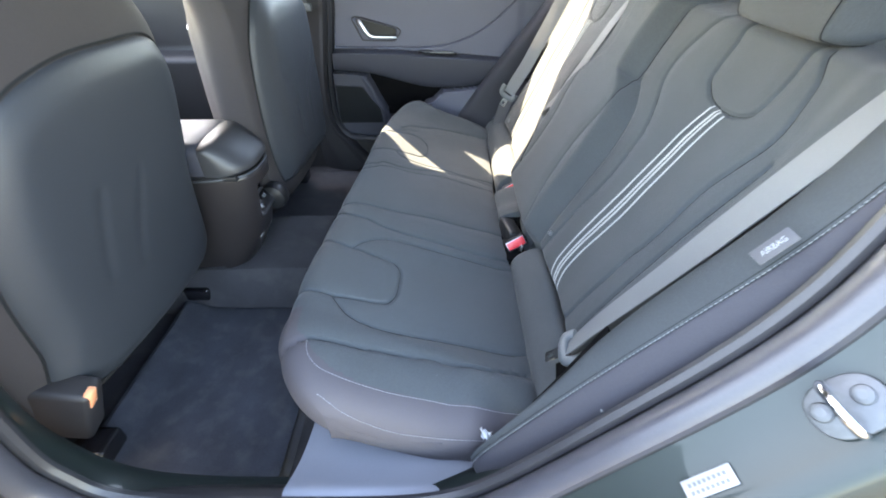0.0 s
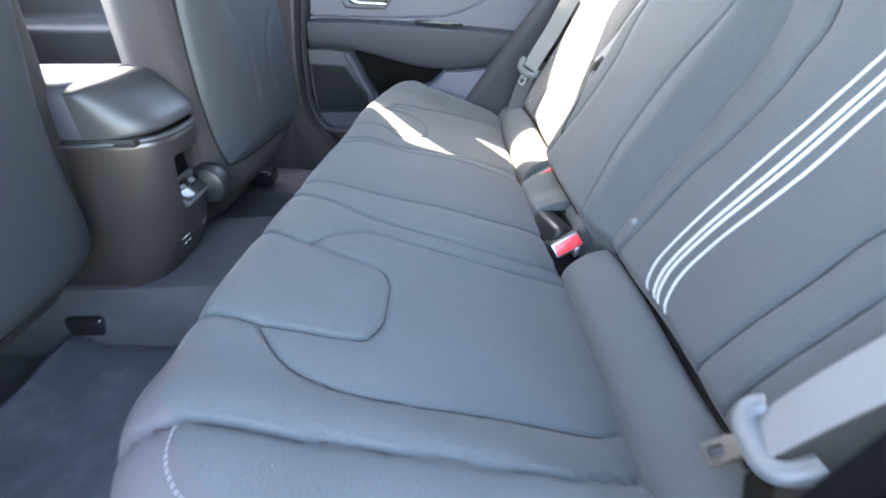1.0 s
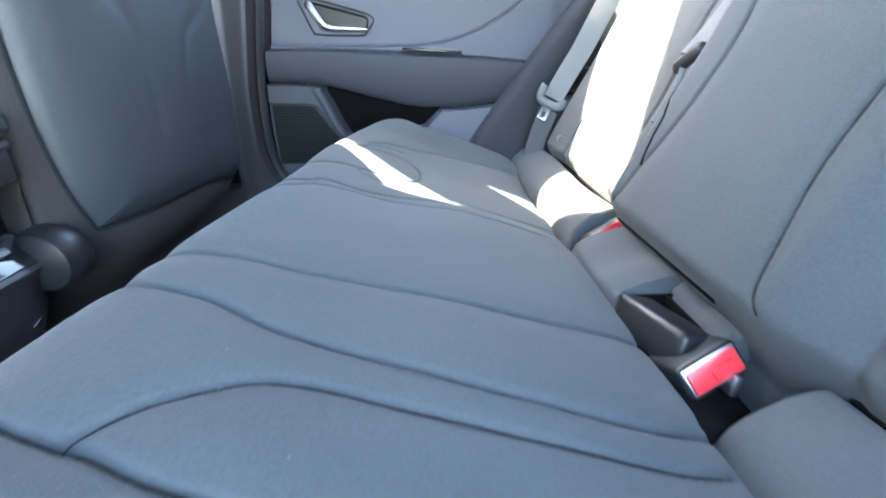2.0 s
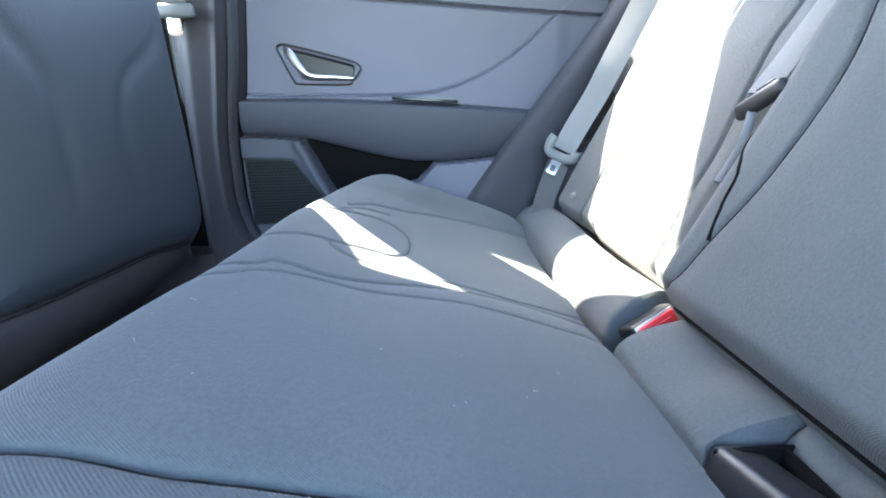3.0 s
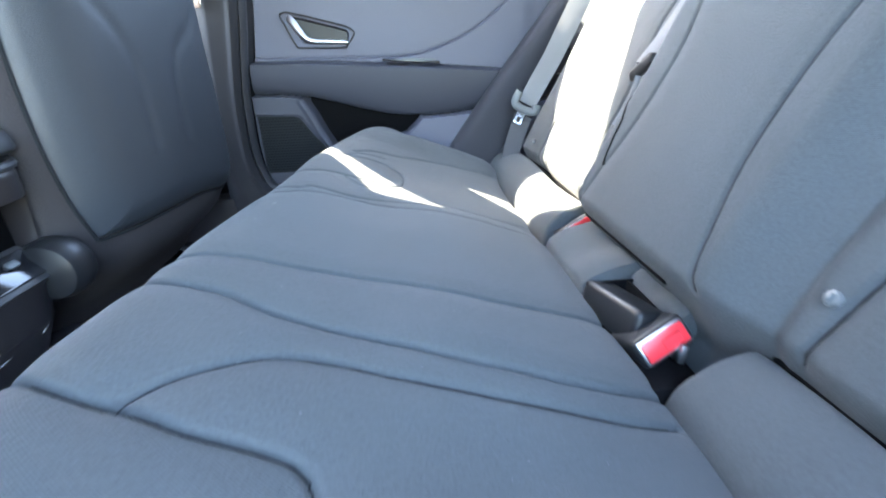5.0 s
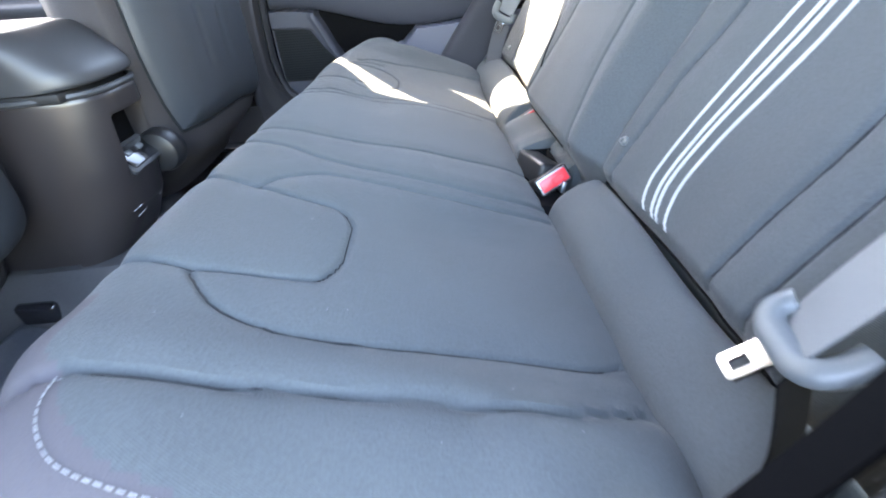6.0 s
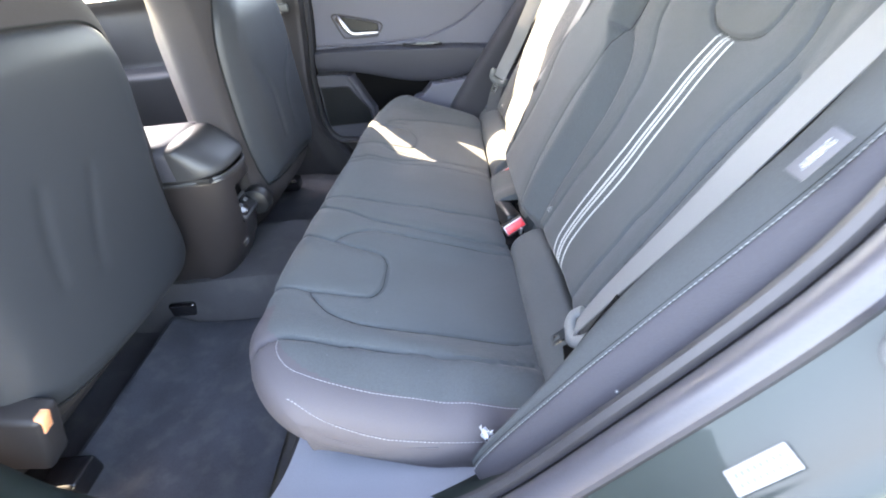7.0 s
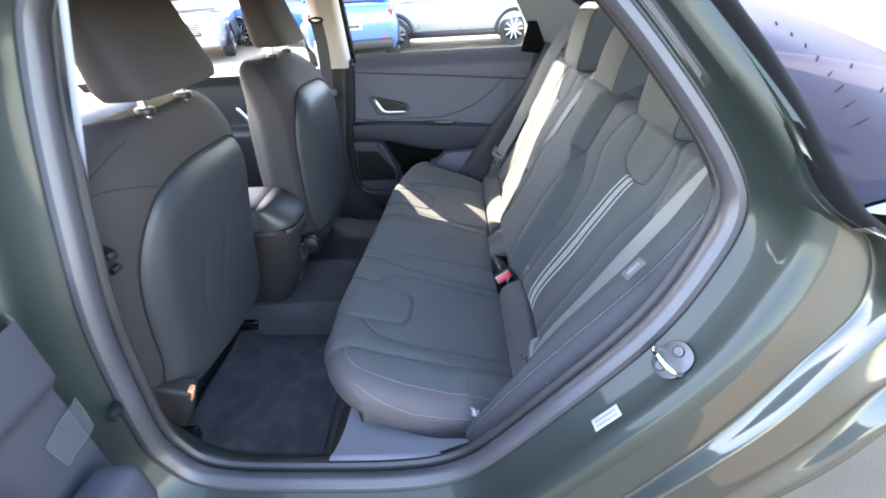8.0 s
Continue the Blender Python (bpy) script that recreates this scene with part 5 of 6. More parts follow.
def latch(parent, at, along, flat):
    """The plastic grip and steel tongue on a belt. along: the way the tongue points; flat: across the belt."""
    z = Vector(along).normalized()
    x = (Vector(flat) - z * Vector(flat).dot(z)).normalized()
    y = z.cross(x)
    m = Matrix.Translation(at) @ Matrix((x, y, z)).transposed().to_4x4() @ Matrix.Diagonal((0.86, 0.9, 0.86, 1))
    grip = under(part("latch_grip", Build().tube([m @ Vector(p) for p in spline([(-0.031, 0.004, -0.034), (-0.033, 0.003, -0.018), (-0.030, 0, -0.003), (-0.018, 0, 0.004), (0, 0, 0.005), (0.018, 0, 0.004), (0.030, 0, -0.003), (0.033, 0.003, -0.014), (0.032, 0.004, -0.020)], 6)], 0.0095, 12, up=tuple(y), rz=0.0065), LATCHGREY, parent, "grey plastic latch grip"), parent)
    b = Build()
    outer, inner = soft_outline(0.024, 0.034, 0.004, 3), soft_outline(0.011, 0.014, 0.002, 3)
    n = len(outer)
    for h in (-0.0013, 0.0013):
        b.add([(p[0], h, p[1] + 0.030) for p in outer] + [(p[0], h, p[1] + 0.034) for p in inner], [(i, (i + 1) % n, n + (i + 1) % n, n + i) for i in range(n)], m)
    k = len(b.v) // 2
    b.f += [(i, (i + 1) % n, k + (i + 1) % n, k + i) for i in range(n)] + [(n + i, n + (i + 1) % n, k + n + (i + 1) % n, k + n + i) for i in range(n)]
    under(part("latch_tongue", b, CHROME, parent, "bright steel tongue"), parent)


near_belt = belt("grey seat belt down the near side of the rear bench", [(0.200, 0.513, 0.650), (0.238, 0.511, 0.713), (0.305, 0.499, 0.824), (0.365, 0.478, 0.945), (0.420, 0.457, 1.056), (0.462, 0.440, 1.13), (0.50, 0.428, 1.19)], [(0.50 * max(0.0, 1 - i / 26), 1 - 0.2 * max(0.0, 1 - i / 26), -0.15 + 0.2 * max(0.0, 1 - i / 26)) for i in range(61)], 0.043)
latch(near_belt, (0.199, 0.512, 0.652), (-0.55, 0.10, -0.55), (0, 1, -0.2))
# same webbing in matt black: the gap's shade is put into its colour
under(part("belt_tail", Build().ribbon(spline([(0.200, 0.500, 0.640), (0.200, 0.480, 0.58), (0.175, 0.462, 0.51)], 8), 0.044, 0.0016, (0.8, 0.3, -0.4)), MATTEBLACK, near_belt, "lower webbing coloured black for the shade in the gap"), near_belt)
far_belt = belt("grey seat belt down the far side of the rear bench", [(0.236, 1.680, 0.698), (0.264, 1.680, 0.750), (0.290, 1.680, 0.795), (0.314, 1.680, 0.845), (0.372, 1.69, 0.96), (0.44, 1.70, 1.10), (0.50, 1.70, 1.19)], (0.80, -0.50, -0.40), 0.045)
latch(far_belt, (0.230, 1.678, 0.690), (-0.42, -0.05, -0.80), (0.80, -0.50, -0.40))
# far tail in a darker copy of the webbing, to stand for shade
under(part("belt_tail", Build().ribbon(spline([(0.232, 1.692, 0.672), (0.214, 1.705, 0.605), (0.200, 1.71, 0.53)], 8), 0.044, 0.0016, (0.8, -0.5, -0.2)), BELTDARK, far_belt, "lower webbing in a darker colour for its shade"), far_belt)
mid_belt = belt("grey middle seat belt running down from the headrest", [(0.283, 1.242, 0.790), tuple(on_back(0.82, 1.256, 0.012)), tuple(on_back(0.875, 1.256, 0.010)), tuple(on_back(0.95, 1.250, 0.010)), tuple(on_back(1.02, 1.242, 0.010)), tuple(on_back(1.10, 1.230, 0.012)), (0.53, 1.22, 1.165)], (-0.2, 0.95, 0.25), 0.024)
under(part("folded_webbing", Build().ribbon(spline([on_back(0.70, 1.222, 0.004), on_back(0.74, 1.236, 0.008), (0.281, 1.246, 0.782)], 8), 0.007, 0.003, (-0.6, 0.7, 0.3)), BELT, mid_belt, "folded lower webbing"), mid_belt)
gm = Matrix.Translation((0.281, 1.238, 0.784)) @ Vector((0.002, -0.049, 0.025)).to_track_quat("Y", "Z").to_matrix().to_4x4()
under(part("belt_guide", Build().box(0.011, 0.060, 0.017, gm, 0.005, 3).box(0.006, 0.034, 0.005, gm @ pose(-0.004, 0, 0.011), 0.002, 2), BLACK, mid_belt, "black plastic belt guide"), mid_belt)
# the split's shade, drawn as a black cord on the unbroken backrest
under(part("split_shade", Build().tube([on_back(z, y, -0.0005) for z, y in spline([(0.770, 1.238), (0.752, 1.228), (0.714, 1.196), (0.684, 1.189), (0.654, 1.182)], 6)], 0.0019, 6), MATTEBLACK, rear_bench, "black cord for the shade in the split between the backrest's two parts"), rear_bench)


def buckle(y, label, stub, dx=0.0):
    """A buckle that lies in its gap: black housing with a red release button, and beside it a stowed latch."""
    b = thing("belt_buckle", label, "buckle", "rear belt buckles", at=(0.19, y, 0.525))
    face = Matrix.Translation((0.179 + dx, y, 0.558 - 0.1 * dx)) @ pose(0, 0, 0, 62, 0, 0) @ pose(0, 0, 0, 0, 0, 28)
    under(part("housing", Build().box(0.056, 0.030, 0.075, face @ pose(0, 0, -0.0365), 0.005, 3), BLACK, b, "black plastic housing"), b)
    under(part("release_button", Build().box(0.046, 0.020, 0.006, face @ pose(0, 0, 0.002), 0.0025, 2).box(0.020, 0.010, 0.002, face @ pose(0.006, -0.001, 0.0055), 0.0008, 1), REDBUTTON, b, "red release button"), b)
    under(part("button_frame", Build().box(0.050, 0.0242, 0.006, face @ pose(0, 0, -0.0005), 0.002, 2), STEEL, b, "thin pale rim round the button"), b)
    if stub:
        arm = pose(0.172, y + 0.072, 0.546, 0, 0, 0) @ pose(0, 0, 0, -7, 14, 8)
        under(part("second_housing", Build().box(0.038, 0.098, 0.040, arm, 0.007, 3), BLACK, b, "long black buckle housing"), b)
        under(part("steel_strap", Build().box(0.006, 0.05, 0.018, arm @ pose(0.012, -0.062, -0.004, 0, 0, -12), 0.001), STEEL, b, "steel strap"), b)
    return b


buckle(0.932, "black belt buckle with a red button in a seat gap", True)
buckle(1.226, "small black belt buckle with a red button, sunlit", False, 0.028)
# near-black block that puts the gap's deep shade into colour
under(part("gap_shade_block", Build().box(0.11, 1.2, 0.03, pose(0.215, YC, 0.482), 0.006), MATTEBLACK, rear_bench, "black block for the shade in the gap under the backrest"), rear_bench)
under(part("buckle_recess", Build().box(0.052, 0.172, 0.040, pose(0.176, 0.980, 0.517), 0.004), MATTEBLACK, rear_bench, "dark recess round the buckle"), rear_bench)
for size, at in (((0.062, 0.003, 0.072), (0.181, 1.0465, 0.526)), ((0.003, 0.092, 0.072), (0.1985, 1.002, 0.526))):
    under(part("recess_lining", Build().box(*size, pose(*at), 0.001), MATTEBLACK, rear_bench, "black lining of the buckle's slot"), rear_bench)
# shadow line under the backrest, put in as thin black cords
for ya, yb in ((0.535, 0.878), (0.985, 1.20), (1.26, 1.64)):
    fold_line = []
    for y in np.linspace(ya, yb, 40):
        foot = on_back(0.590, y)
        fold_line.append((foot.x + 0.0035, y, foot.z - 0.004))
    under(part("fold_shade_cord", Build().tube(fold_line, 0.0032, 6), MATTEBLACK, rear_bench, "black cord for the shadow under the backrest's edge"), rear_bench)
ANCHOR = mat("grey_anchor_plastic", (0.10, 0.11, 0.115), 0.3, grain=300, vary=0.1, bump=0.02)
for y, z in ((0.853, 0.645), (1.597, 0.628)):
    p = on_back(z, y, 0.0)
    m = Matrix.Translation(p) @ NB.to_track_quat("Z", "Y").to_matrix().to_4x4()
    bolt = thing("child_seat_anchor", "small round silver anchor button in the backrest", "anchor", "child seat anchors", at=tuple(p))
    under(part("button", Build().cyl(0.0062, 0.005, m @ pose(0, 0, 0.0015), 20, bevel=0.002), ANCHOR, bolt), bolt)
    under(part("emblem", Build().ball(m @ pose(0, 0, 0.006) @ Matrix.Diagonal((0.003, 0.004, 0.0018, 1)), 10), ANCHOR, bolt), bolt)

# black ribbon added to darken the gap between wing and backrest like shade
under(part("gap_shade_strip", Build().ribbon(spline([(0.142, 0.441, 0.595), (0.172, 0.446, 0.645), (0.20, 0.452, 0.695), (0.235, 0.462, 0.750)], 8), 0.026, 0.004, (0.2, 1, -0.15)), MATTEBLACK, rear_bench, "black strip for the shade in the gap beside the belt"), rear_bench)

# airbag tag on the near wing, with its word
tag = thing("airbag_tag", "small grey cloth tag lettered AIRBAG on the seat wing", "label", at=(0.318, 0.378, 0.955))
tx = Vector((0.60, 0.0, 0.80)).normalized()
tn = Vector((-0.66, -0.55, 0.50)).normalized()
ty = tn.cross(tx).normalized()
tn = tx.cross(ty)
tm = Matrix.Translation((0.318, 0.3745, 0.966)) @ Matrix((tx, ty, tn)).transposed().to_4x4()
under(part("cloth", Build().box(0.040, 0.0155, 0.0016, tm, 0.0006), TAGCLOTH, tag), tag)
word = bpy.data.curves.new("lettering", "FONT")
word.body, word.size, word.extrude = "AIRBAG", 0.0074, 0.0001
word.align_x, word.align_y = "CENTER", "CENTER"
word.materials.append(STITCH)
wo = tagged(new("lettering", word), "pale letters")
wo.parent = tag
wo.matrix_parent_inverse = Matrix.Translation(tag.location).inverted()
wo.matrix_basis = tm @ pose(0, 0, 0.0012)

# striker, label and a clip on the door frame
sn = Vector((-0.72, -0.36, 0.59)).normalized()
sx = Vector((0.62, 0.0, 0.78)).normalized()
sx = (sx - sn * sx.dot(sn)).normalized()
sy = sn.cross(sx)
sm = Matrix.Translation((0.349, 0.258, 0.882)) @ Matrix((sx, sy, sn)).transposed().to_4x4()
STRIKER = mat("dull_zinc", (0.085, 0.09, 0.095), 0.5, metal=1.0, grain=200, vary=0.2, bump=0.05)
striker = thing("door_striker", "bright zinc door striker plate with a loop and two screws", "striker", at=(0.349, 0.258, 0.882))
under(part("plate", Build().prism([(0.031 * math.copysign(abs(math.cos(q)) ** 0.8, math.cos(q)), 0.024 * math.copysign(abs(math.sin(q)) ** 0.8, math.sin(q))) for q in np.linspace(0, 2 * math.pi, 32, endpoint=False)], 0.003, sm, 0.0012), STRIKER, striker), striker)
under(part("loop", Build().tube([sm @ Vector(p) for p in spline([(-0.004, -0.022, 0.0), (-0.004, -0.022, 0.022), (-0.004, -0.012, 0.034), (-0.004, 0.010, 0.034), (-0.004, 0.020, 0.022), (-0.004, 0.020, 0.0)], 5)], 0.0045, 10), CHROME, striker, "bent steel loop"), striker)
for px in (-0.019, 0.015):
    under(part("screw", Build().cyl(0.0085, 0.005, sm @ pose(px, 0.003, 0.006), 18, bevel=0.0015).cyl(0.0045, 0.001, sm @ pose(px, 0.003, 0.009), 6), STRIKER, striker, "round screw head"), striker)
ln = Vector((-0.75, -0.2, 0.63)).normalized()
lx = Vector((0.64, 0, 0.76)).normalized()
lx = (lx - ln * lx.dot(ln)).normalized()
ly = ln.cross(lx)
lm = Matrix.Translation((0.2655, 0.2465, 0.7675)) @ Matrix((lx, ly, ln)).transposed().to_4x4() @ Matrix.Diagonal((0.86, 0.8, 1, 1))
sticker = thing("paper_label", "small white printed label stuck on the door frame", "label", at=(0.2655, 0.2465, 0.7675))
under(part("paper", Build().box(0.062, 0.024, 0.001, lm, 0.0004), LABEL, sticker), sticker)
bars = Build()
for r in range(2):
    for c in range(8):
        bars.box(0.004, 0.005, 0.0004, lm @ pose(-0.022 + 0.0062 * c, -0.005 + 0.009 * r, 0.0008))
under(part("print", bars, BELT, sticker, "grey bars of print"), sticker)
clip = thing("trim_clip", "small white plastic clip on the door seal", "clip", at=(0.193, 0.345, 0.738))
under(part("head", Build().cyl(0.0015, 0.004, pose(0.193, 0.345, 0.738, 40, -30, 0), 12, bevel=0.001), LATCHGREY, clip), clip)

# a scrap of clear film on the cushion's corner
scrap = thing("plastic_scrap", "crumpled scrap of clear film at the cushion's edge", "scrap", at=(0.065, 0.40, 0.59))
FILM = mat("clear_film", (0.35, 0.36, 0.39), 0.12, grain=300, vary=0.05, bump=0.0)
rows = []
for i in range(6):
    rows.append([(0.055 + 0.0030 * i + 0.003 * math.sin(3 * j + i), 0.402 - 0.004 * math.sin(2.1 * i + j), 0.578 + 0.0045 * j + 0.002 * math.sin(4 * i) - 0.0015 * i) for j in range(6)])
under(part("film", Build().grid(rows), FILM, scrap, angle=15), scrap)

# floor mat
floor_mat = thing("floor_mat", "dark pile floor mat in the rear footwell, dusty", "floor mat", at=(-0.52, 0.68, 0.335))
rows = []
for s in np.linspace(-1, 1, 36):
    row = []
    for t in np.linspace(-1, 1, 40):
        r = max(abs(s), abs(t))
        row.append((-0.535 + 0.20 * s, 0.685 + 0.245 * t, 0.343 + 0.004 * noise.noise(Vector((s * 3, t * 3, 0))) - 0.006 * float(step(0.96, 1.0, r)) + 0.03 * float(step(-0.6, -1.0, s))))
    rows.append(row)
under(part("carpet_mat", Build().grid(rows), MATCLOTH, floor_mat), floor_mat)

# ---- near rear door, swung open ----
near_door = thing("rear_door", "open near rear door with dark inner trim", "car door", "car doors", at=(-0.60, 0.255, 0.45))
HINGE = Matrix.Translation((-0.530, 0.262, 0.0)) @ Matrix.Rotation(radians(-88), 4, "Z")
gx, gz = np.linspace(0.03, 1.0, 60), np.linspace(0.42, 1.03, 70)
rows = []
for x in gx:
    row = []
    for z in gz:
        y = -0.02
        y += 0.055 * float(step(0.88, 0.86, z)) * float(step(0.70, 0.72, z)) * float(step(0.16, 0.24, x))
        y += 0.018 * float(step(0.90, 0.93, z))
        y -= 0.03 * float(step(0.05, 0.03, x))
        row.append((x, y, z))
    rows.append(row)
b = Build().grid(rows)
b.v = [tuple(HINGE @ Vector(p)) for p in b.v]
under(part("door_trim", b, SOFTTRIM, near_door, "dark moulded inner trim"), near_door)
b = Build().box(1.0, 0.07, 0.62, HINGE @ pose(0.53, -0.065, 0.72), 0.015, 3)
under(part("door_shell", b, PAINT, near_door, "dark painted door shell"), near_door)
under(part("armrest", Build().box(0.80, 0.085, 0.105, HINGE @ pose(0.475, 0.032, 0.722), 0.028, 4), SOFTTRIM, near_door, "padded armrest"), near_door)
under(part("door_handle", Build().tube([HINGE @ Vector(p) for p in spline([(0.20, 0.0, 0.905), (0.23, 0.016, 0.90), (0.26, 0.018, 0.862), (0.33, 0.014, 0.858)], 6)], 0.009, 10), SILVER, near_door, "satin silver pull handle"), near_door)
under(part("check_strap", Build().box(0.06, 0.012, 0.022, pose(-0.560, 0.285, 0.775, 0, 0, -60), 0.004).cyl(0.008, 0.02, pose(-0.548, 0.262, 0.782, 90, 0, 0), 12), BLACK, near_door, "steel check strap"), near_door)

# ---- parked cars across the lane ----
GLASSDARK = mat("car_window", (0.02, 0.025, 0.03), 0.05, grain=50, vary=0.1, bump=0.0, spec=0.8)
TYRE = mat("tyre", (0.02, 0.02, 0.021), 0.85, grain=200, vary=0.2, bump=0.2)
LAMPRED = mat("tail_lamp", (0.45, 0.02, 0.02), 0.15, grain=100, vary=0.1, bump=0.0)
LAMPCLEAR = mat("head_lamp", (0.70, 0.72, 0.75), 0.1, grain=100, vary=0.1, bump=0.0)


def parked_car(at, turn, color, label):
    """An estate-like car, nose along +x of its own frame, built from a lofted body."""
    paint = mat("car_paint", color, 0.3, metal=0.3, grain=800, vary=0.06, bump=0.0, coat=1.0)
    car = thing("parked_car", label, "car", "parked cars", at=at)
    m = Matrix.Translation(at) @ Matrix.Rotation(radians(turn), 4, "Z")
    keys = [(-2.25, 0.45, 0.95, 0.74), (-2.15, 0.30, 1.06, 0.86), (-1.6, 0.26, 1.08, 0.92), (0.0, 0.26, 1.02, 0.93), (1.1, 0.26, 1.00, 0.92), (1.8, 0.27, 0.92, 0.88), (2.15, 0.30, 0.82, 0.80), (2.25, 0.42, 0.70, 0.66)]
    rings = []
    for x, z0, z1, w in spline(keys, 5):
        prof = [(-w * 0.86, z0), (-w * 0.97, z0 + 0.14), (-w, z0 + 0.42 * (z1 - z0)), (-w * 0.985, z0 + 0.62 * (z1 - z0)), (-w * 0.955, z0 + 0.85 * (z1 - z0)), (-w * 0.88, z1), (-w * 0.4, z1 + 0.03), (w * 0.4, z1 + 0.03), (w * 0.88, z1), (w * 0.955, z0 + 0.85 * (z1 - z0)), (w * 0.985, z0 + 0.62 * (z1 - z0)), (w, z0 + 0.42 * (z1 - z0)), (w * 0.97, z0 + 0.14), (w * 0.86, z0)]
        rings.append([m @ Vector((x, y, z)) for y, z in prof])
    b = Build().grid(rings, loop_v=True)
    n = 14
    b.f += [tuple(range(n)), tuple(len(b.v) - n + j for j in range(n))]
    under(part("body", b, paint, car), car)
    roof = []
    for x, z, w in spline([(-2.05, 1.05, 0.80), (-1.75, 1.50, 0.66), (-1.3, 1.62, 0.63), (0.0, 1.66, 0.64), (0.45, 1.60, 0.64), (1.25, 1.02, 0.80)], 5):
        roof.append([m @ Vector((x, s * w if s else 0, z + (0.03 if abs(s) < 0.5 else 0))) for s in (-1, -0.6, 0, 0.6, 1)])
    b = Build().grid(roof)
    low = [[m @ Vector((max(-2.08, min(1.3, x)), s * 0.86, 1.0)) for s in (-1, 1)] for x in np.linspace(-2.05, 1.25, len(roof))]
    for side, k2 in ((0, 0), (4, 1)):
        b.grid([[roof[i][side], low[i][k2]] for i in range(len(roof))])
    under(part("cabin", b, paint, car), car)
    for s in (-1, 1):
        for x0, x1 in ((-1.72, -1.02), (-0.95, -0.12), (-0.05, 0.78)):
            pts = []
            for x in np.linspace(x0, x1, 6):
                top = np.interp(x, [-1.9, -1.6, -1.3, 0.0, 0.45, 1.25], [1.25, 1.46, 1.53, 1.56, 1.50, 1.02])
                pts.append([m @ Vector((x, s * (0.862 - 0.205 * (z - 1.0) / 0.6 + 0.012), z)) for z in (1.08, max(1.09, float(top)))])
            under(part("side_window", Build().grid(pts), GLASSDARK, car), car)
    under(part("windscreen", Build().grid([[m @ Vector((x, s * w, z)) for s in (-1, 1)] for x, z, w in ((0.52, 1.575, 0.56), (1.24, 1.08, 0.72))]), GLASSDARK, car), car)
    under(part("rear_window", Build().grid([[m @ Vector((x, s * w, z)) for s in (-1, 1)] for x, z, w in ((-1.83, 1.47, 0.56), (-2.08, 1.12, 0.70))]), GLASSDARK, car), car)
    for x in (-1.36, 1.36):
        for s in (-1, 1):
            wm = m @ pose(x, s * 0.80, 0.345, 90, 0, 0)
            wheel = under(part("wheel", Build().cyl(0.345, 0.24, wm, 32, bevel=0.04), TYRE, car, "black tyre"), car)
            part("rim", Build().cyl(0.235, 0.03, wm @ pose(0, 0, -s * 0.115), 24, bevel=0.008), GLOSSBLACK, wheel)
            spokes = Build()
            for a in range(10):
                spokes.box(0.20, 0.035, 0.02, wm @ pose(0, 0, -s * 0.135) @ pose(0, 0, 0, 0, 0, 36 * a) @ pose(0.115, 0, 0), 0.006, 1)
            part("spokes", spokes, STEEL, wheel)
            part("arch", Build().tube([m @ Vector((x + 0.40 * math.cos(q), s * 0.915, 0.345 + 0.40 * math.sin(q))) for q in np.linspace(-0.1, math.pi + 0.1, 20)], 0.045, 8), BLACK, wheel, "black plastic wheel arch")
    for s in (-1, 1):
        under(part("tail_lamp", Build().box(0.10, 0.34, 0.14, m @ pose(-2.17, s * 0.62, 0.92, 0, -12, s * 14), 0.03, 2), LAMPRED, car), car)
        under(part("head_lamp", Build().box(0.14, 0.36, 0.12, m @ pose(2.10, s * 0.58, 0.78, 0, 10, -s * 18), 0.03, 2), LAMPCLEAR, car), car)
        under(part("reflector", Build().box(0.03, 0.20, 0.05, m @ pose(-2.235, s * 0.52, 0.50, 0, 0, s * 8), 0.01, 1), LAMPRED, car), car)
        under(part("sill", Build().box(2.2, 0.06, 0.14, m @ pose(0.0, s * 0.89, 0.31), 0.02, 2), BLACK, car, "black plastic sill"), car)
    under(part("rear_bumper", Build().box(0.16, 1.5, 0.20, m @ pose(-2.20, 0, 0.40), 0.05, 3), BLACK, car, "black plastic bumper"), car)
    under(part("front_bumper", Build().box(0.16, 1.45, 0.16, m @ pose(2.18, 0, 0.38), 0.05, 3), TRIMGREY, car), car)
    grille = under(part("grille", Build().box(0.05, 0.80, 0.26, m @ pose(2.235, 0, 0.68, 0, -8, 0), 0.03, 2), BLACK, car), car)
    for i in range(5):
        part("grille_bar", Build().box(0.02, 0.76, 0.014, m @ pose(2.268 - 0.006 * i, 0, 0.60 + 0.042 * i), 0.004, 1), CHROME, grille)
    under(part("number_plate", Build().box(0.012, 0.36, 0.12, m @ pose(-2.262, 0, 0.72), 0.003), LABEL, car, "pale plate with a dark bar"), car)
    under(part("plate_bar", Build().box(0.004, 0.26, 0.05, m @ pose(-2.270, 0, 0.72)), TAGCLOTH, car), car)
    return car


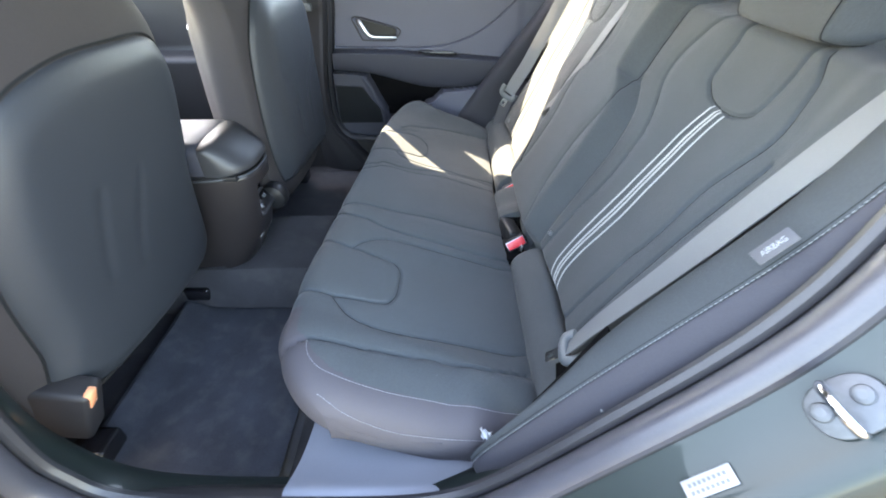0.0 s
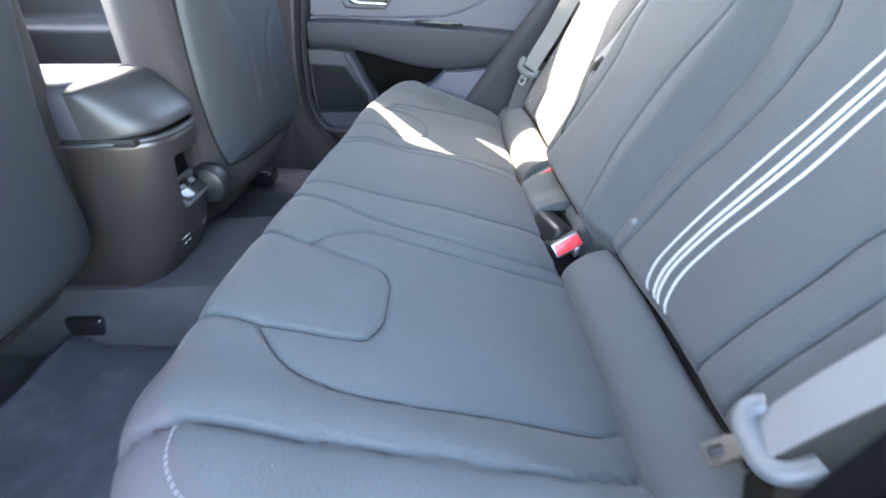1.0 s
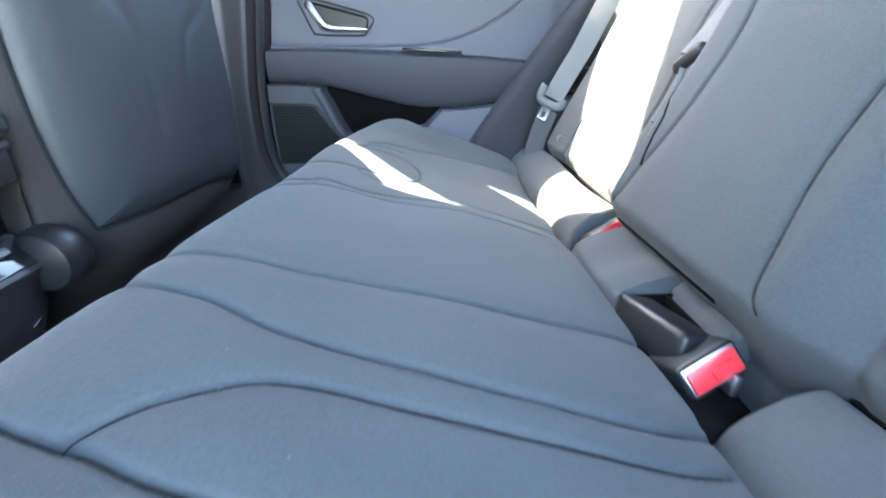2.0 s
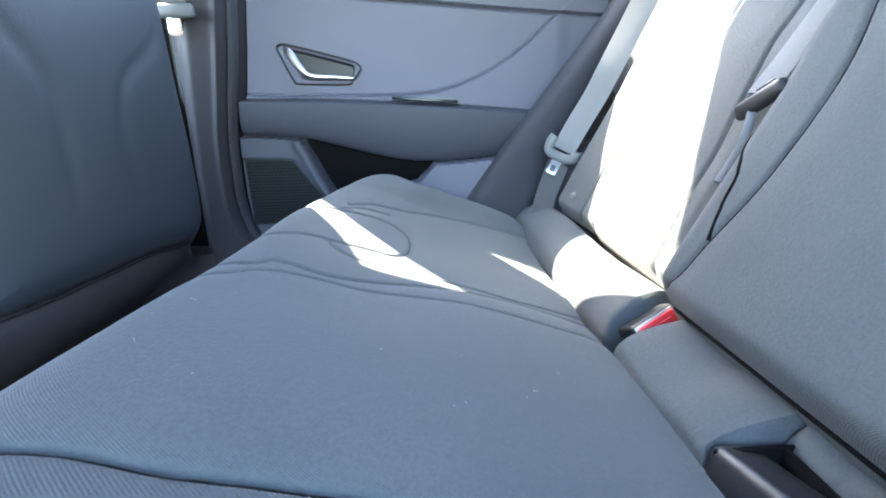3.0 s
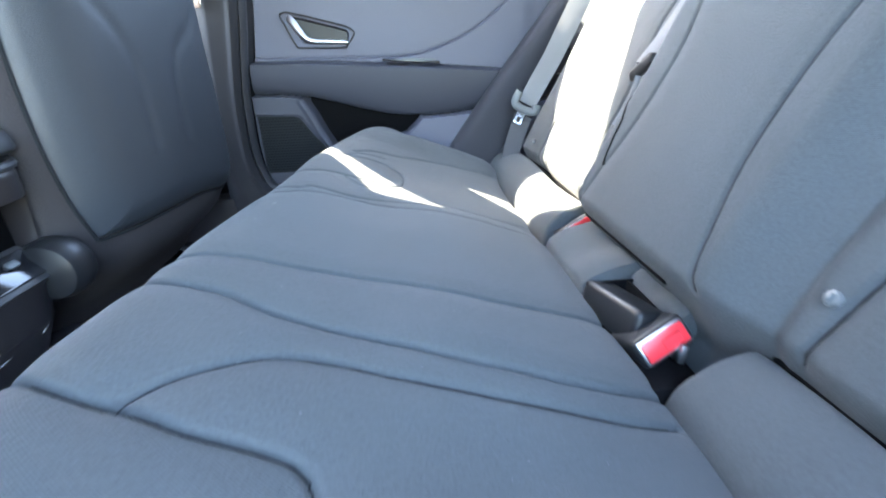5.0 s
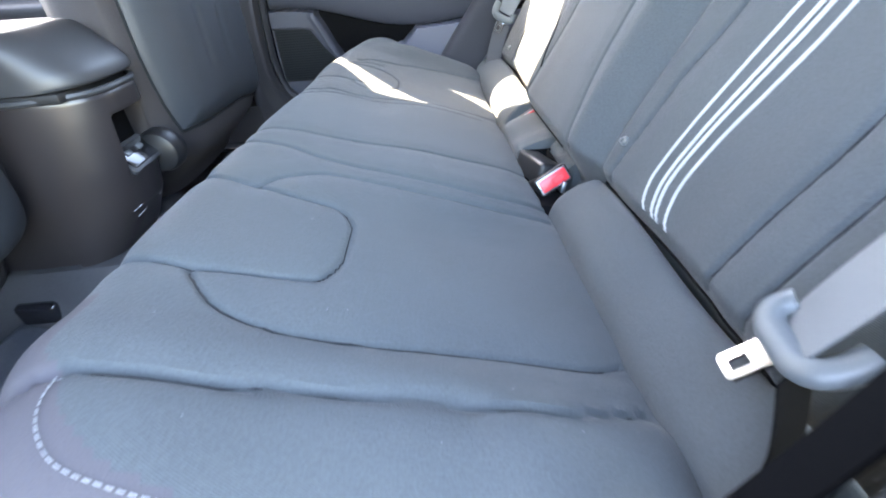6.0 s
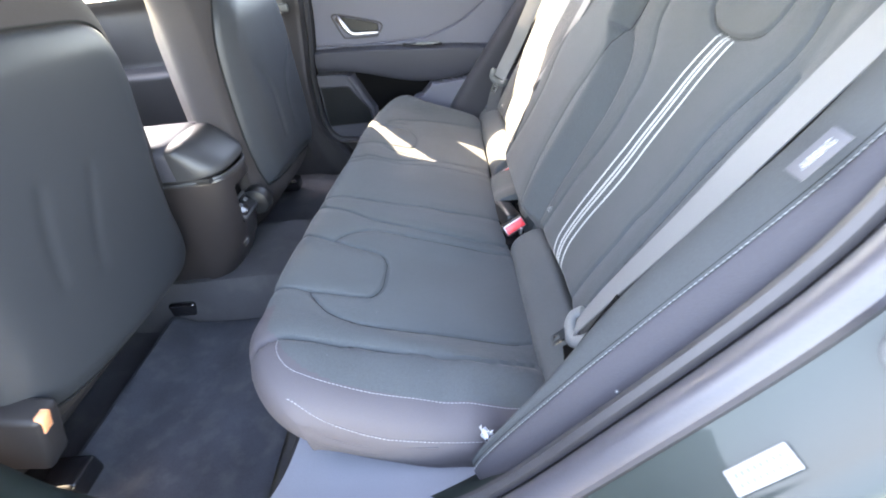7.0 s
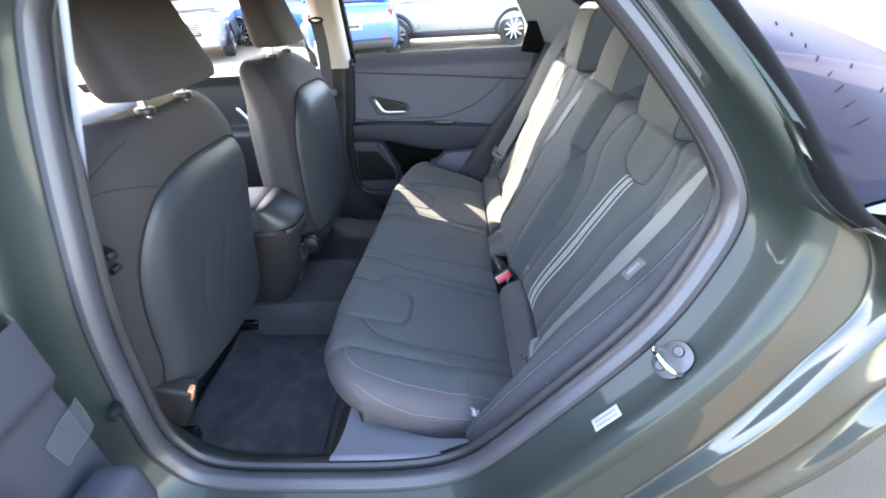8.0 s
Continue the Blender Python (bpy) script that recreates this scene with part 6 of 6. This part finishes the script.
TRIMGREY = mat("bumper_grey", (0.25, 0.26, 0.27), 0.5, grain=200, vary=0.1, bump=0.05)
parked_car((0.10, 11.9, 0), 180, (0.30, 0.32, 0.30), "pale silver sport utility car parked side-on")
parked_car((-2.35, 11.0, 0), 104, (0.02, 0.10, 0.52), "bright blue hatchback parked with its tail towards the lane")
parked_car((-4.5, 14.2, 0), 158, (0.03, 0.12, 0.45), "blue car parked beside a silver one")
parked_car((-6.8, 12.85, 0), -72, (0.30, 0.31, 0.31), "pale silver sport utility car with a chrome grille")

# ---- lint on the cushion, film on the near door ----
lint = Build()
r2 = random.Random(8)
for _ in range(90):
    x, y = r2.uniform(-0.24, 0.13), r2.uniform(0.47, 1.72)
    p, a, n = on_cushion(x, y, 0.0006), r2.uniform(0, 6.28), r2.uniform(0.0003, 0.0008) if r2.random() < 0.8 else r2.uniform(0.001, 0.0022)
    d = Vector((math.cos(a), math.sin(a), -0.3 * math.cos(a))) * n
    lint.tube([p - d, p + Vector((0, 0, 0.0003)), p + d], 0.00011, 4)
part("lint", lint, LABEL, None, "pale specks of lint on the seat cushion", kind="stuff", category="lint")
def film_at(u, v, off=0.0):
    """A point of the film: u across, v down its quadrilateral on the door."""
    top = Vector((0.036, 0.867)).lerp(Vector((0.107, 0.853)), u)
    low = Vector((0.037, 0.803)).lerp(Vector((0.100, 0.797)), u)
    p = top.lerp(low, v)
    return HINGE @ Vector((p.x, -0.0155 + off + 0.0010 * math.sin(9 * u + 5 * v), p.y))


film = [[film_at(u, v) for v in np.linspace(0, 1, 9)] for u in np.linspace(0, 1, 9)]
rim = [film_at(u, 0, 0.0006) for u in np.linspace(0, 1, 9)] + [film_at(1, v, 0.0006) for v in np.linspace(0, 1, 9)][1:] + [film_at(u, 1, 0.0006) for u in np.linspace(1, 0, 9)][1:] + [film_at(0, v, 0.0006) for v in np.linspace(1, 0, 9)][1:-1]
# glint along the film's edge, painted as a thin grey thread
under(part("film_edge", Build().tube(rim, 0.0004, 5, closed=True), LATCHGREY, near_door, "grey thread drawn as the glint along the film's edge"), near_door)
CLEAR = bpy.data.materials.new("clear_sheet")
CLEAR.use_nodes = True
cb = CLEAR.node_tree.nodes["Principled BSDF"]
cb.inputs["Base Color"].default_value, cb.inputs["Roughness"].default_value, cb.inputs["Alpha"].default_value = (0.10, 0.11, 0.12, 1), 0.15, 0.35
patch = under(part("film_patch", Build().grid(film), CLEAR, near_door, "patch of clear protective film"), near_door)
